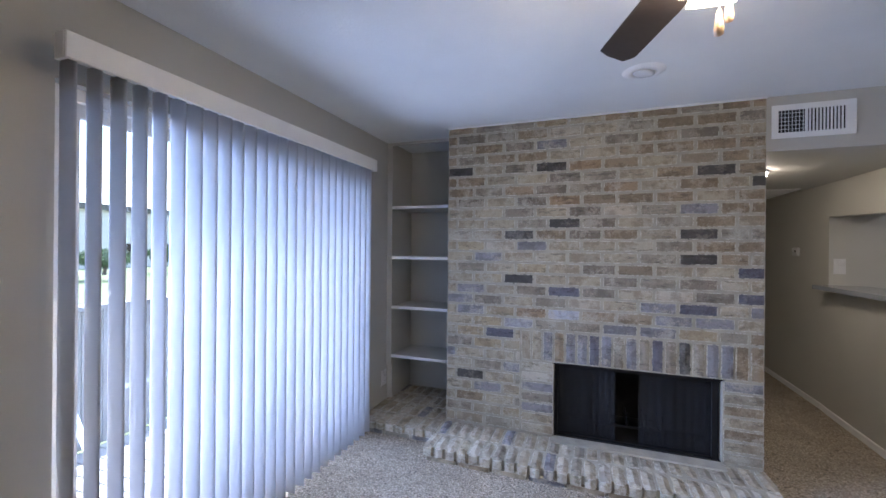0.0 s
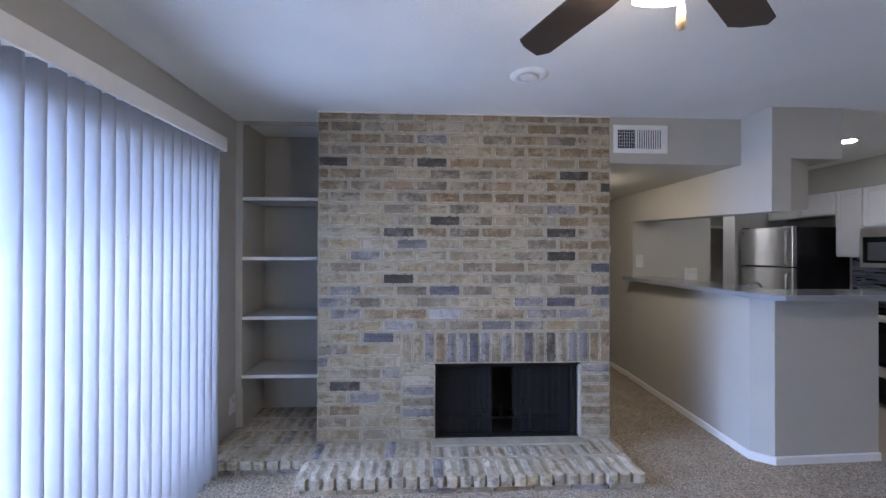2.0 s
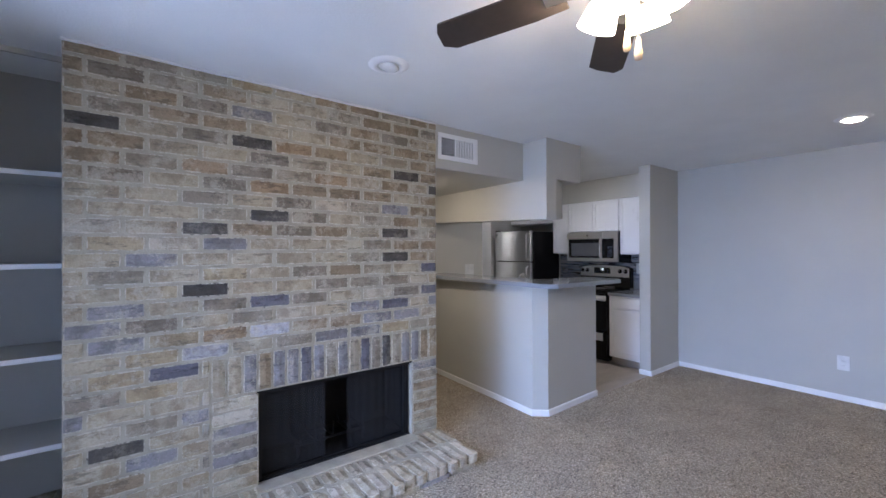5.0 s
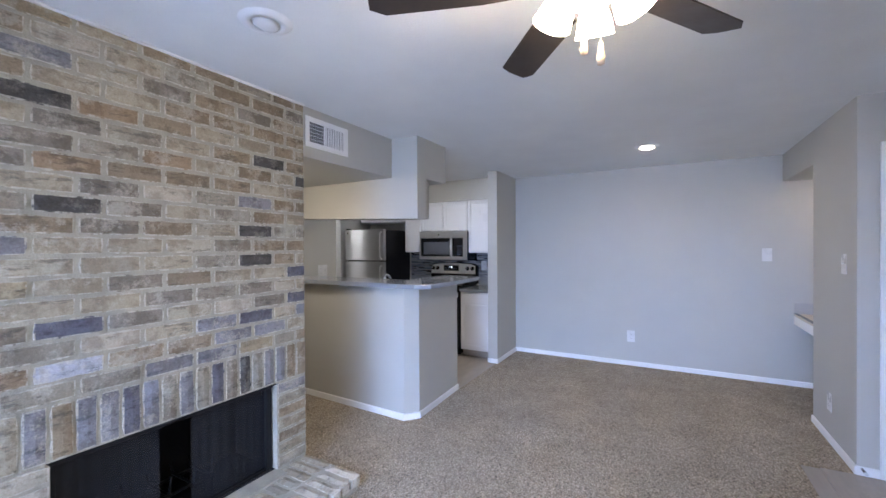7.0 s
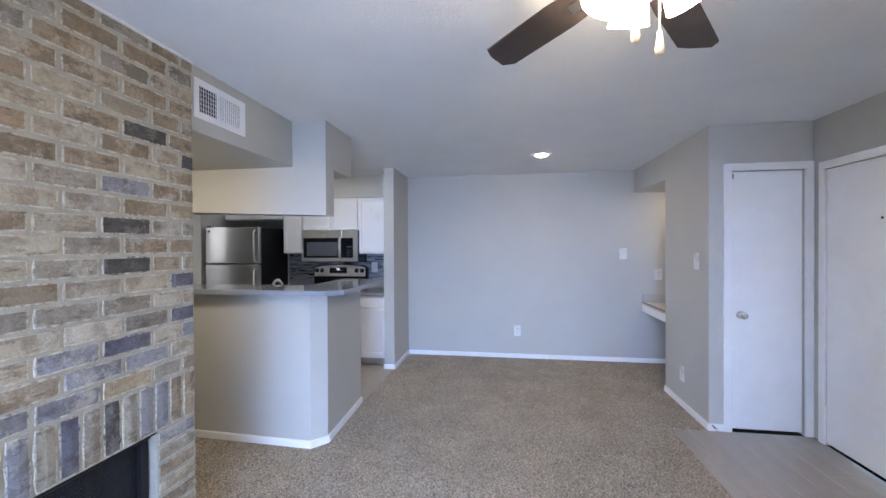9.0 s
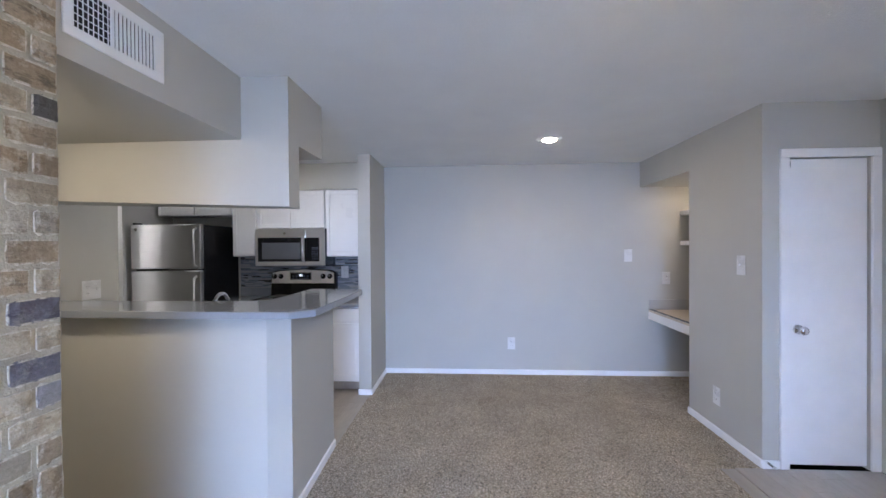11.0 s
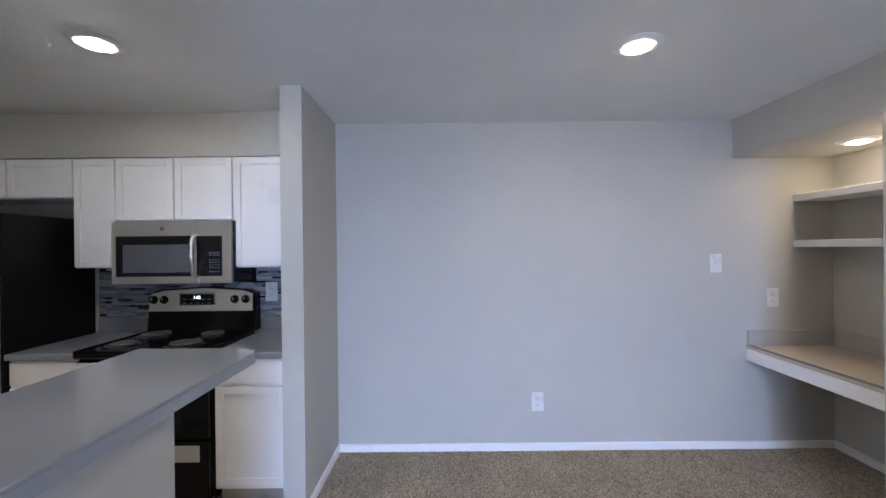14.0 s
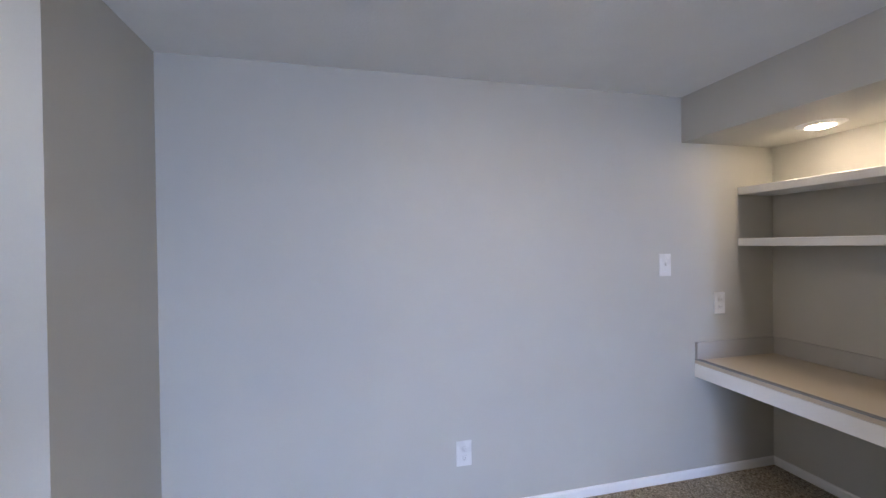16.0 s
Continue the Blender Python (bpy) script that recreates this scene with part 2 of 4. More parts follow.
def screen_material():
    """Woven wire: fine holes let the dark firebox show through."""
    m = bpy.data.materials.new("woven_wire_mesh")
    m.use_nodes = True
    nt = m.node_tree
    b = nt.nodes["Principled BSDF"]
    b.inputs["Base Color"].default_value = (0.028, 0.030, 0.035, 1)
    b.inputs["Metallic"].default_value, b.inputs["Roughness"].default_value = 0.5, 0.45
    tc = nt.nodes.new("ShaderNodeTexCoord")
    ck = nt.nodes.new("ShaderNodeTexChecker")
    ck.inputs["Scale"].default_value = 260.0
    nt.links.new(tc.outputs["Object"], ck.inputs[0])
    nt.links.new(ramp(nt, ck.outputs[1], [(0.0, (0.55,) * 3), (1.0, (1.0,) * 3)]), b.inputs["Alpha"])
    return m


def glass_material():
    m = bpy.data.materials.new("window_glass")
    m.use_nodes = True
    b = m.node_tree.nodes["Principled BSDF"]
    b.inputs["Base Color"].default_value = (0.97, 0.99, 0.98, 1)
    b.inputs["Roughness"].default_value, b.inputs["Transmission Weight"].default_value, b.inputs["IOR"].default_value = 0.0, 1.0, 1.45
    return m


def mosaic_material():
    m = bpy.data.materials.new("glass_mosaic_tile")
    m.use_nodes = True
    nt = m.node_tree
    b = nt.nodes["Principled BSDF"]
    g = nt.nodes.new("ShaderNodeNewGeometry")
    c = ramp(nt, g.outputs["Random Per Island"], [(0.0, (0.20, 0.225, 0.27)), (0.3, (0.32, 0.34, 0.38)), (0.55, (0.14, 0.165, 0.21)), (0.75, (0.012, 0.013, 0.02)), (0.87, (0.40, 0.40, 0.40)), (0.95, (0.24, 0.28, 0.33))])
    nt.nodes[-1].color_ramp.interpolation = "CONSTANT"
    nt.links.new(c, b.inputs["Base Color"])
    b.inputs["Roughness"].default_value = 0.15
    return m


# brick tones by letter: tan, washed, yellow, brown, orange, mottled, grey, blue, navy, pale blue, dark
TONES = {"t": (0.45, 0.40, 0.295), "w": (0.52, 0.475, 0.38), "y": (0.43, 0.36, 0.235), "b": (0.325, 0.265, 0.18), "o": (0.35, 0.265, 0.17), "m": (0.27, 0.24, 0.19),
         "g": (0.36, 0.33, 0.26), "u": (0.285, 0.285, 0.30), "n": (0.155, 0.155, 0.185), "p": (0.47, 0.47, 0.50), "d": (0.10, 0.095, 0.085)}
BRICK = {k: brick_material("old_brick_" + k, c, 0.18 if k in "dn" else 0.5) for k, c in TONES.items()}
CARPET, BLIND, SCREEN, GLASS, MOSAIC = carpet_material(), blind_material(), screen_material(), glass_material(), mosaic_material()


# ---- mesh helpers ----
def box(bm, x0, x1, y0, y1, z0, z1, bevel=0.0, seg=1):
    r = bmesh.ops.create_cube(bm, size=1.0, matrix=Matrix.LocRotScale(((x0 + x1) / 2, (y0 + y1) / 2, (z0 + z1) / 2), None, (abs(x1 - x0), abs(y1 - y0), abs(z1 - z0))))
    if bevel:
        vs = set(r["verts"])
        bmesh.ops.bevel(bm, geom=[e for e in bm.edges if e.verts[0] in vs and e.verts[1] in vs], offset=bevel, segments=seg, affect="EDGES", profile=0.6)
    return bm


def boxes(*rows, bevel=0.0):
    bm = bmesh.new()
    for r in rows:
        box(bm, *r, bevel=bevel)
    return bm


def lathe(profile, steps=24, bm=None, m=None):
    """A turned shape from (radius, height) pairs."""
    bm = bm or bmesh.new()
    m = m or Matrix()
    rings = []
    for r, z in profile:
        if r < 1e-5:
            rings.append([bm.verts.new(m @ Vector((0, 0, z)))])
        else:
            rings.append([bm.verts.new(m @ Vector((r * math.cos(2 * math.pi * i / steps), r * math.sin(2 * math.pi * i / steps), z))) for i in range(steps)])
    for a, b in zip(rings, rings[1:]):
        for i in range(steps):
            j = (i + 1) % steps
            q = [a[i % len(a)], a[j % len(a)], b[j % len(b)], b[i % len(b)]]
            q = list(dict.fromkeys(q))
            if len(q) > 2:
                bm.faces.new(q)
    return bm


def tube(points, radius, steps=10, bm=None):
    bm = bm or bmesh.new()
    pts = [Vector(p) for p in points]
    rings = []
    for i, p in enumerate(pts):
        d = (pts[min(i + 1, len(pts) - 1)] - pts[max(i - 1, 0)]).normalized()
        q = d.to_track_quat("Z", "Y").to_matrix()
        rings.append([bm.verts.new(p + q @ Vector((radius * math.cos(2 * math.pi * k / steps), radius * math.sin(2 * math.pi * k / steps), 0))) for k in range(steps)])
    for a, b in zip(rings, rings[1:]):
        for k in range(steps):
            bm.faces.new((a[k], a[(k + 1) % steps], b[(k + 1) % steps], b[k]))
    bm.faces.new(rings[0][::-1]), bm.faces.new(rings[-1])
    return bm


def prism(outline, z0, z1, bevel=0.0, bm=None):
    """A slab over a plan outline."""
    bm = bm or bmesh.new()
    low = [bm.verts.new((x, y, z0)) for x, y in outline]
    top = [bm.verts.new((x, y, z1)) for x, y in outline]
    n = len(outline)
    faces = [bm.faces.new(low[::-1]), bm.faces.new(top)]
    for i in range(n):
        faces.append(bm.faces.new((low[i], low[(i + 1) % n], top[(i + 1) % n], top[i])))
    if bevel:
        bmesh.ops.bevel(bm, geom=[e for e in bm.edges if abs(e.verts[0].co.z - e.verts[1].co.z) < 1e-6], offset=bevel, segments=3, affect="EDGES", profile=0.5)
    return bm


def mesh_of(name, bm, mat, smooth=False):
    bmesh.ops.recalc_face_normals(bm, faces=bm.faces)
    me = bpy.data.meshes.new(name)
    bm.to_mesh(me)
    bm.free()
    me.materials.append(mat)
    if smooth:
        for p in me.polygons:
            p.use_smooth = True
    return me


def part(name, bm, mat, parent, label="", smooth=False, m=None):
    ob = new(name, mesh_of(name, bm, mat, smooth))
    ob.parent = parent
    if m is not None:
        ob.matrix_basis = m
    if label:
        tagged(ob, label)
    return ob


def thing(name, label, category, group="", m=None, kind=""):
    ob = new(name)
    ob.empty_display_size = 0.05
    if m is not None:
        ob.matrix_basis = m
    return tagged(ob, label, category, group, kind)


def built(name, bm, mat, label, category, kind="structure", smooth=False, group=""):
    return tagged(new(name, mesh_of(name, bm, mat, smooth)), label, category, group, kind)


# ---- floor and ceiling ----
FLOOR_SPLIT = 0.285
built("floor", boxes((WX, 4.70, FLOOR_SPLIT, 2.95, -0.1, 0), (HALLX - 1.0, HALLX, 2.95, 6.3, -0.1, 0), (WX, HALLX - 1.0, 2.95, 3.95, -0.1, 0),
                     (3.685, 4.70, -0.735, FLOOR_SPLIT, -0.1, 0), (2.80, 3.685, -0.05, FLOOR_SPLIT, -0.1, 0), (WX, 1.2, -2.2, FLOOR_SPLIT, -0.1, 0)), CARPET, "beige speckled cut pile carpet", "carpet")
ENTRY_X0, ENTRY_X1 = 1.2, 2.80
entry_floor = built("floor_entry", boxes((ENTRY_X0, ENTRY_X1, -0.735, FLOOR_SPLIT, -0.1, -0.012)), VINYL, "grey-brown vinyl plank entry floor", "floor")
kitchen_floor = built("floor_kitchen", boxes((HALLX, 4.70, 2.95, 6.3, -0.1, -0.012)), KITCHEN_PLANK, "beige oak vinyl plank kitchen floor", "floor")
built("ceiling", boxes((-1.8, 4.85, -2.35, 6.45, CEIL, CEIL + 0.2)), CEILING, "white textured plaster ceiling", "ceiling")
built("ceiling_hall", boxes((1.14, HALLX, 3.192, 6.3, BOXZ, CEIL)), WALL, "lowered grey hallway ceiling box", "ceiling")
built("ceiling_alcove", boxes((3.685, BX, -0.735, 0.0, 2.145, CEIL)), WALL, "lowered desk alcove ceiling with a deep header", "ceiling")

# ---- walls ----
SILL0, SILL1, DOORTOP = 0.98, 2.90, 2.05
built("wall_window", boxes((-1.80, WX, -2.35, SILL0, 0, CEIL), (-1.80, WX, SILL1, 3.95, 0, CEIL), (-1.80, WX, SILL0, SILL1, DOORTOP, CEIL)), WALL, "greige painted wall around the sliding patio door", "wall")
built("wall_behind", boxes((WX, 1.35, -2.35, -2.2, 0, CEIL), (1.2, 1.35, -2.2, -0.735, 0, CEIL)), WALL, "plain greige painted wall", "wall")
CX, EY, DTOP = 2.80, -0.735, 2.063
ED0, ED1, ETOP = 1.75, 2.665, 2.035
built("wall_entry", boxes((1.35, ED0, EY - 0.15, EY, 0, CEIL), (ED1, 3.0, EY - 0.15, EY, 0, CEIL), (ED0, ED1, EY - 0.15, EY, ETOP, CEIL)), WALL, "greige painted wall round the front door", "wall")
CD0, CD1 = -0.675, -0.163
built("wall_closet", boxes((CX, CX + 0.11, EY, CD0, 0, CEIL), (CX, CX + 0.11, CD1, 0.0, 0, CEIL), (CX, CX + 0.11, CD0, CD1, DTOP, CEIL)), WALL, "greige painted wall with a narrow closet door", "wall")
built("wall_alcove_side", boxes((CX + 0.11, 3.685, -0.10, 0.0, 0, CEIL), (3.585, 3.685, -0.735, -0.10, 0, CEIL)), WALL, "greige painted wall beside the desk alcove", "wall")
built("wall_alcove_back", boxes((3.585, BX, -0.83, -0.735, 0, CEIL)), WALL, "greige painted back wall of the desk alcove", "wall")
built("wall_dining", boxes((BX, BX + 0.15, -0.83, 6.45, 0, CEIL)), WALL, "long greige painted dining and kitchen wall", "wall")
built("wall_stub", boxes((3.99, BX, 2.935, 3.06, 0, CEIL)), WALL, "short greige wall dividing kitchen from dining area", "wall")
built("wall_kitchen_side", boxes((HALLX, 3.05, 4.75, 4.87, 0, CEIL), (HALLX, 2.26, 4.87, 6.3, 0, CEIL)), WALL, "greige wall at the end of the breakfast bar", "wall")
built("wall_hall_left", boxes((1.0, 1.137, 3.6, 6.3, 0, CEIL)), WALL, "greige hallway wall behind the chimney", "wall")
built("wall_far", boxes((1.0, 4.85, 6.3, 6.45, 0, CEIL)), WALL, "greige wall closing hallway and pantry", "wall")
built("wall_fridge_partition", boxes((3.975, BX, 5.555, 5.765, 0, CEIL)), WHITE, "pale partition wall beside the refrigerator", "wall")
built("wall_niche_back", boxes((WX, NX1, 3.85, 3.95, 0, CEIL)), WALL, "shadowed greige back of the shelf niche", "wall")

# soffit over the breakfast bar: its underside drops a little towards the room
SY0, SY1 = 2.925, 4.75
sof = bmesh.new()
plan = [(HALLX, SY0, 1.718), (2.275, SY0, 1.718), (2.50, 3.03, 1.745), (2.50, SY1, 1.79), (HALLX, SY1, 1.785)]
lo = [sof.verts.new(p) for p in plan]
up = [sof.verts.new((p[0], p[1], 2.08)) for p in plan]
sof.faces.new(lo[::-1]), sof.faces.new(up)
for i in range(5):
    sof.faces.new((lo[i], lo[(i + 1) % 5], up[(i + 1) % 5], up[i]))
prism([(HALLX, SY0), (2.64, SY0), (2.64, SY1), (HALLX, SY1)], 2.0801, CEIL, bm=sof)
built("wall_soffit", sof, WALL, "dropped greige soffit hanging over the breakfast bar", "soffit")
built("wall_bulkhead", boxes((4.41, BX, 3.06, 5.52, 2.135, CEIL)), WALL, "greige bulkhead above the kitchen wall cabinets", "bulkhead")

# half wall of the bar with a cut corner
built("wall_bar", prism([(2.06, 3.02), (2.165, 2.932), (2.945, 2.965), (2.945, 3.08), (2.27, 3.08), (2.27, 4.75), (2.13, 4.75)], 0, BARZ - 0.037), WALL, "greige half wall under the breakfast bar", "half wall")


def base_run(name, pts, inward):
    """Baseboard along a line of plan points, standing on the side given by inward (+1: to the left of the way)."""
    bm = bmesh.new()
    for a, b in zip(pts, pts[1:]):
        a, b = Vector((*a, 0)), Vector((*b, 0))
        d = (b - a).normalized()
        n = Vector((-d.y, d.x, 0)) * inward
        t, h = 0.012, 0.055
        e = d * 0.006
        q = [a - e, b + e, b + e + n * t, a - e + n * t]
        lowv = [bm.verts.new(p + Vector((0, 0, 0.0))) for p in q]
        mid = [bm.verts.new(p + Vector((0, 0, h - 0.008))) for p in q]
        q2 = [a - e, b + e, b + e + n * t * 0.5, a - e + n * t * 0.5]
        topv = [bm.verts.new(p + Vector((0, 0, h))) for p in q2]
        for u, v in ((lowv, mid), (mid, topv)):
            for i in range(4):
                bm.faces.new((u[i], u[(i + 1) % 4], v[(i + 1) % 4], v[i]))
        bm.faces.new(topv), bm.faces.new(lowv[::-1])
    return built(name, bm, WHITE, "narrow white painted baseboard", "baseboard")


base_run("baseboard_dining", [(BX, -0.735), (BX, 2.935), (3.99, 2.935), (3.99, 3.06)], 1)
base_run("baseboard_bar", [(1.137, 6.3), (HALLX, 6.3), (HALLX, 4.87), (2.13, 4.75), (2.06, 3.02), (2.165, 2.932), (2.945, 2.965), (2.945, 3.08)], -1)
base_run("baseboard_alcove", [(CX, CD1 + 0.06), (CX, 0.0), (3.685, 0.0), (3.685, -0.735), (BX, -0.735)], 1)
base_run("baseboard_window", [(WX, SILL1 + 0.02), (WX, 3.40)], -1)
base_run("baseboard_entry", [(1.35, EY), (ED0 - 0.065, EY)], 1)


# ---- doors ----
def casing(name, axis, at, a0, a1, top, side):
    """A flat white door casing round an opening; axis: the wall's direction."""
    w, t = 0.058, 0.018
    s0, s1 = sorted((at, at + side * t))
    bm = bmesh.new()
    for u0, u1, z0, z1 in ((a0 - w, a0, 0, top), (a1, a1 + w, 0, top), (a0 - w, a1 + w, top, top + w)):
        if axis == "y":
            box(bm, s0, s1, u0, u1, z0, z1, bevel=0.003)
        else:
            box(bm, u0, u1, s0, s1, z0, z1, bevel=0.003)
    return built(name, bm, WHITE, "flat white painted door casing", "casing")


casing("trim_closet", "y", CX, CD0, CD1, DTOP, -1)
casing("trim_entry", "x", EY, ED0, ED1, ETOP, 1)
closet = thing("door_1", "closed flat white slab closet door with a chrome knob", "door", kind="structure")
part("slab", boxes((CX + 0.015, CX + 0.05, CD0 + 0.004, CD1 - 0.004, 0.02, DTOP - 0.005), bevel=0.002), WHITE, closet)
knob = lathe([(0.0, 0.0), (0.032, 0.0), (0.032, 0.006), (0.012, 0.010), (0.011, 0.028), (0.024, 0.036), (0.029, 0.048), (0.026, 0.060), (0.0, 0.066)], 20, m=pose(CX + 0.015, -0.237, 0.925, 0, -90, 0))
part("door_knob", knob, CHROME, closet, "round chrome door knob", True)
part("latch_plate", boxes((CX + 0.0075, CX + 0.016, CD1 - 0.022, CD1 - 0.003, DTOP - 0.06, DTOP - 0.02)), CHROME, closet)
part("strike", boxes((CX - 0.002, CX + 0.0155, CD1 - 0.006, CD1 - 0.001, 0.89, 0.955)), CHROME, closet)
entry = thing("door_2", "closed flat white front door with hinges and peephole", "door", kind="structure")
part("slab", boxes((ED0 + 0.004, ED1 - 0.004, EY - 0.035, EY + 0.004, 0.02, ETOP - 0.006), bevel=0.002), WHITE, entry)
for z in (0.25, 1.07, 1.86):
    part("hinge", tube([(ED1 - 0.004, EY + 0.012, z - 0.05), (ED1 - 0.004, EY + 0.012, z + 0.05)], 0.009), WHITE, entry, "painted butt hinge")
part("peephole", lathe([(0.0, 0.0), (0.008, 0.0), (0.008, 0.004), (0.0, 0.005)], 12, m=pose(2.218, EY + 0.004, 1.647, -90)), FRAMEBLACK, entry, "small dark peephole")

# ---- patio door, blinds, outside ----
slider = thing("window_1", "white framed sliding glass patio door", "patio door", kind="structure")
fx0, fx1 = -1.775, -1.70
part("window_frame", boxes((fx0, fx1, SILL0, SILL0 + 0.05, 0, DOORTOP), (fx0, fx1, SILL1 - 0.05, SILL1, 0, DOORTOP), (fx0, fx1, SILL0 + 0.05, SILL1 - 0.05, DOORTOP - 0.05, DOORTOP), (fx0, fx1, SILL0 + 0.05, SILL1 - 0.05, 0, 0.04), bevel=0.004), WHITE, slider)
mid = (SILL0 + SILL1) / 2
for a, b, x in ((SILL0 + 0.05, mid + 0.03, -1.735), (mid - 0.03, SILL1 - 0.05, -1.765)):
    sash = part("sash", boxes((x, x + 0.025, a, a + 0.055, 0.04, DOORTOP - 0.05), (x, x + 0.025, b - 0.055, b, 0.04, DOORTOP - 0.05), (x, x + 0.025, a + 0.055, b - 0.055, 0.04, 0.11), (x, x + 0.025, a + 0.055, b - 0.055, DOORTOP - 0.105, DOORTOP - 0.05)), WHITE, slider)
    pane = part("pane", boxes((x + 0.009, x + 0.015, a + 0.05, b - 0.05, 0.10, DOORTOP - 0.10)), GLASS, sash)
    pane.visible_shadow = False

blinds = thing("vertical_blinds", "open white vinyl vertical blinds with a white valance", "blinds")
val = bmesh.new()
box(val, -1.485, -1.47, 0.92, 2.92, 2.068, 2.156, bevel=0.003)
box(val, -1.53, -1.485, 0.92, 0.932, 2.068, 2.156)
box(val, -1.53, -1.485, 2.908, 2.92, 2.068, 2.156)
part("valance", val, WHITE, blinds, "white vinyl valance board")
part("head_rail", boxes((-1.57, -1.53, 0.94, 2.90, 2.095, 2.13), bevel=0.002), WHITE, blinds)
N_SLAT = 26
slat_bm = bmesh.new()
W, H0, H1 = 0.089, 0.025, 2.094
cols = []
for i in range(7):
    u = (i / 6 - 0.5)
    bow = 0.004 * (1 - 4 * u * u)
    cols.append([slat_bm.verts.new((u * W, bow + s, z)) for z in (H0, H1) for s in (0.0, 0.0012)])
for a, b in zip(cols, cols[1:]):
    slat_bm.faces.new((a[0], b[0], b[2], a[2])), slat_bm.faces.new((a[1], a[3], b[3], b[1]))
    slat_bm.faces.new((a[2], b[2], b[3], a[3])), slat_bm.faces.new((a[0], a[1], b[1], b[0]))
slat_bm.faces.new((cols[0][0], cols[0][2], cols[0][3], cols[0][1])), slat_bm.faces.new((cols[-1][0], cols[-1][1], cols[-1][3], cols[-1][2]))
slat_mesh = mesh_of("slat", slat_bm, BLIND, True)
rnd = random.Random(4)
for i in range(N_SLAT):
    ob = new("slat", slat_mesh)
    ob.parent = blinds
    y = 0.965 + i * (2.885 - 0.965) / (N_SLAT - 1)
    ob.matrix_basis = pose(-1.545, y, 0, 0, 0, 180 + rnd.uniform(-4, 4) + 4)


def tree(x, y, h, seed):
    r = random.Random(seed)
    t = thing("tree", "low leafy tree beyond the patio fence", "tree", "trees outside", pose(x, y, -0.2))
    bm = tube([(0, 0, 0), (0.05, 0.03, h * 0.3), (0.0, 0.1, h * 0.55)], 0.12, 8)
    for k in range(5):
        a = k * 1.3
        tube([(0.02, 0.05, h * (0.3 + 0.05 * k)), (0.6 * math.cos(a), 0.6 * math.sin(a), h * (0.5 + 0.07 * k))], 0.04, 6, bm)
    part("trunk", bm, BARK, t)
    verts, faces = [], []
    for _ in range(2600):
        d = Vector((r.gauss(0, 1), r.gauss(0, 1), r.gauss(0, 1))).normalized() * r.random() ** 0.4
        c = Vector((d.x * 1.5 * (1 + 0.4 * noise.noise(d * 3)), d.y * 1.5 * (1 + 0.4 * noise.noise(d * 3 + Vector((5, 0, 0)))), h * 0.66 + d.z * h * 0.34))
        q = Euler((r.uniform(0, 6), r.uniform(0, 6), r.uniform(0, 6))).to_matrix()
        n = len(verts)
        s = r.uniform(0.06, 0.13)
        verts += [c + q @ Vector(v) for v in ((-s, 0, 0), (0, -s * 0.45, 0), (s, 0, 0), (0, s * 0.45, 0))]
        faces.append((n, n + 1, n + 2, n + 3))
    me = bpy.data.meshes.new("crown")
    me.from_pydata(verts, [], faces)
    me.materials.append(LEAF)
    ob = new("crown", me)
    ob.parent = t
    return t


built("ground", boxes((-400, -3.5, -400, 400, -0.6, -0.5)), CONCRETE, "dry grass ground outside", "ground")
deck = thing("deck", "grey painted board patio deck behind the blinds", "deck", kind="structure")
board = mesh_of("deck_board", boxes((0, 1.55, 0, 0.092, -0.10, -0.06), bevel=0.003), DECK)
for i in range(42):
    ob = new("deck_board", board)
    ob.parent = deck
    ob.location = (-3.4, 0.1 + i * 0.1, 0)
part("joist", boxes((-3.4, -1.85, 0.1, 4.3, -0.5, -0.102)), FENCE, deck)
fence = thing("fence", "solid weathered board patio fence with a cap rail", "fence")
picket = mesh_of("picket", boxes((0, 0.02, 0, 0.135, -0.05, 0.98), bevel=0.002), FENCE)
for i in range(44):
    ob = new("picket", picket)
    ob.parent = fence
    ob.location = (-3.43, -1.2 + i * 0.139, 0)
part("cap_rail", boxes((-3.47, -3.37, -1.2, 4.92, 0.98, 1.02), bevel=0.004), FENCE, fence)
for y in (-1.2, 0.8, 2.8, 4.8):
    part("post", boxes((-3.52, -3.44, y, y + 0.08, -0.5, 0.98)), FENCE, fence)
tree(-26.0, 15.0, 1.5, 1), tree(-29.0, 21.0, 1.7, 2), tree(-27.0, 9.0, 1.3, 3)
house = thing("house", "pale neighbouring apartment building beyond the fence", "house")
part("wall", boxes((-46, -40, -6, 40, -0.5, 4.6)), material("pale_siding", (0.55, 0.52, 0.47), 0.8, vary=0.06, scale=1.0, fine=12, bump=0.2, depth=0.01, stretch=(1, 1, 6)), house)
part("roof", boxes((-46.5, -39.6, -6.4, 40.4, 4.6, 5.1)), material("roof_shingle", (0.10, 0.095, 0.09), 0.9, vary=0.2, scale=4), house)
for i in range(9):
    y = -3 + i * 4.5
    w = part("window", boxes((-40.0, -39.95, y, y + 1.6, 0.4, 1.7)), DARKGLASS, house)
    part("sill", boxes((-39.96, -39.88, y - 0.1, y + 1.7, 0.3, 0.4)), WHITE, w)

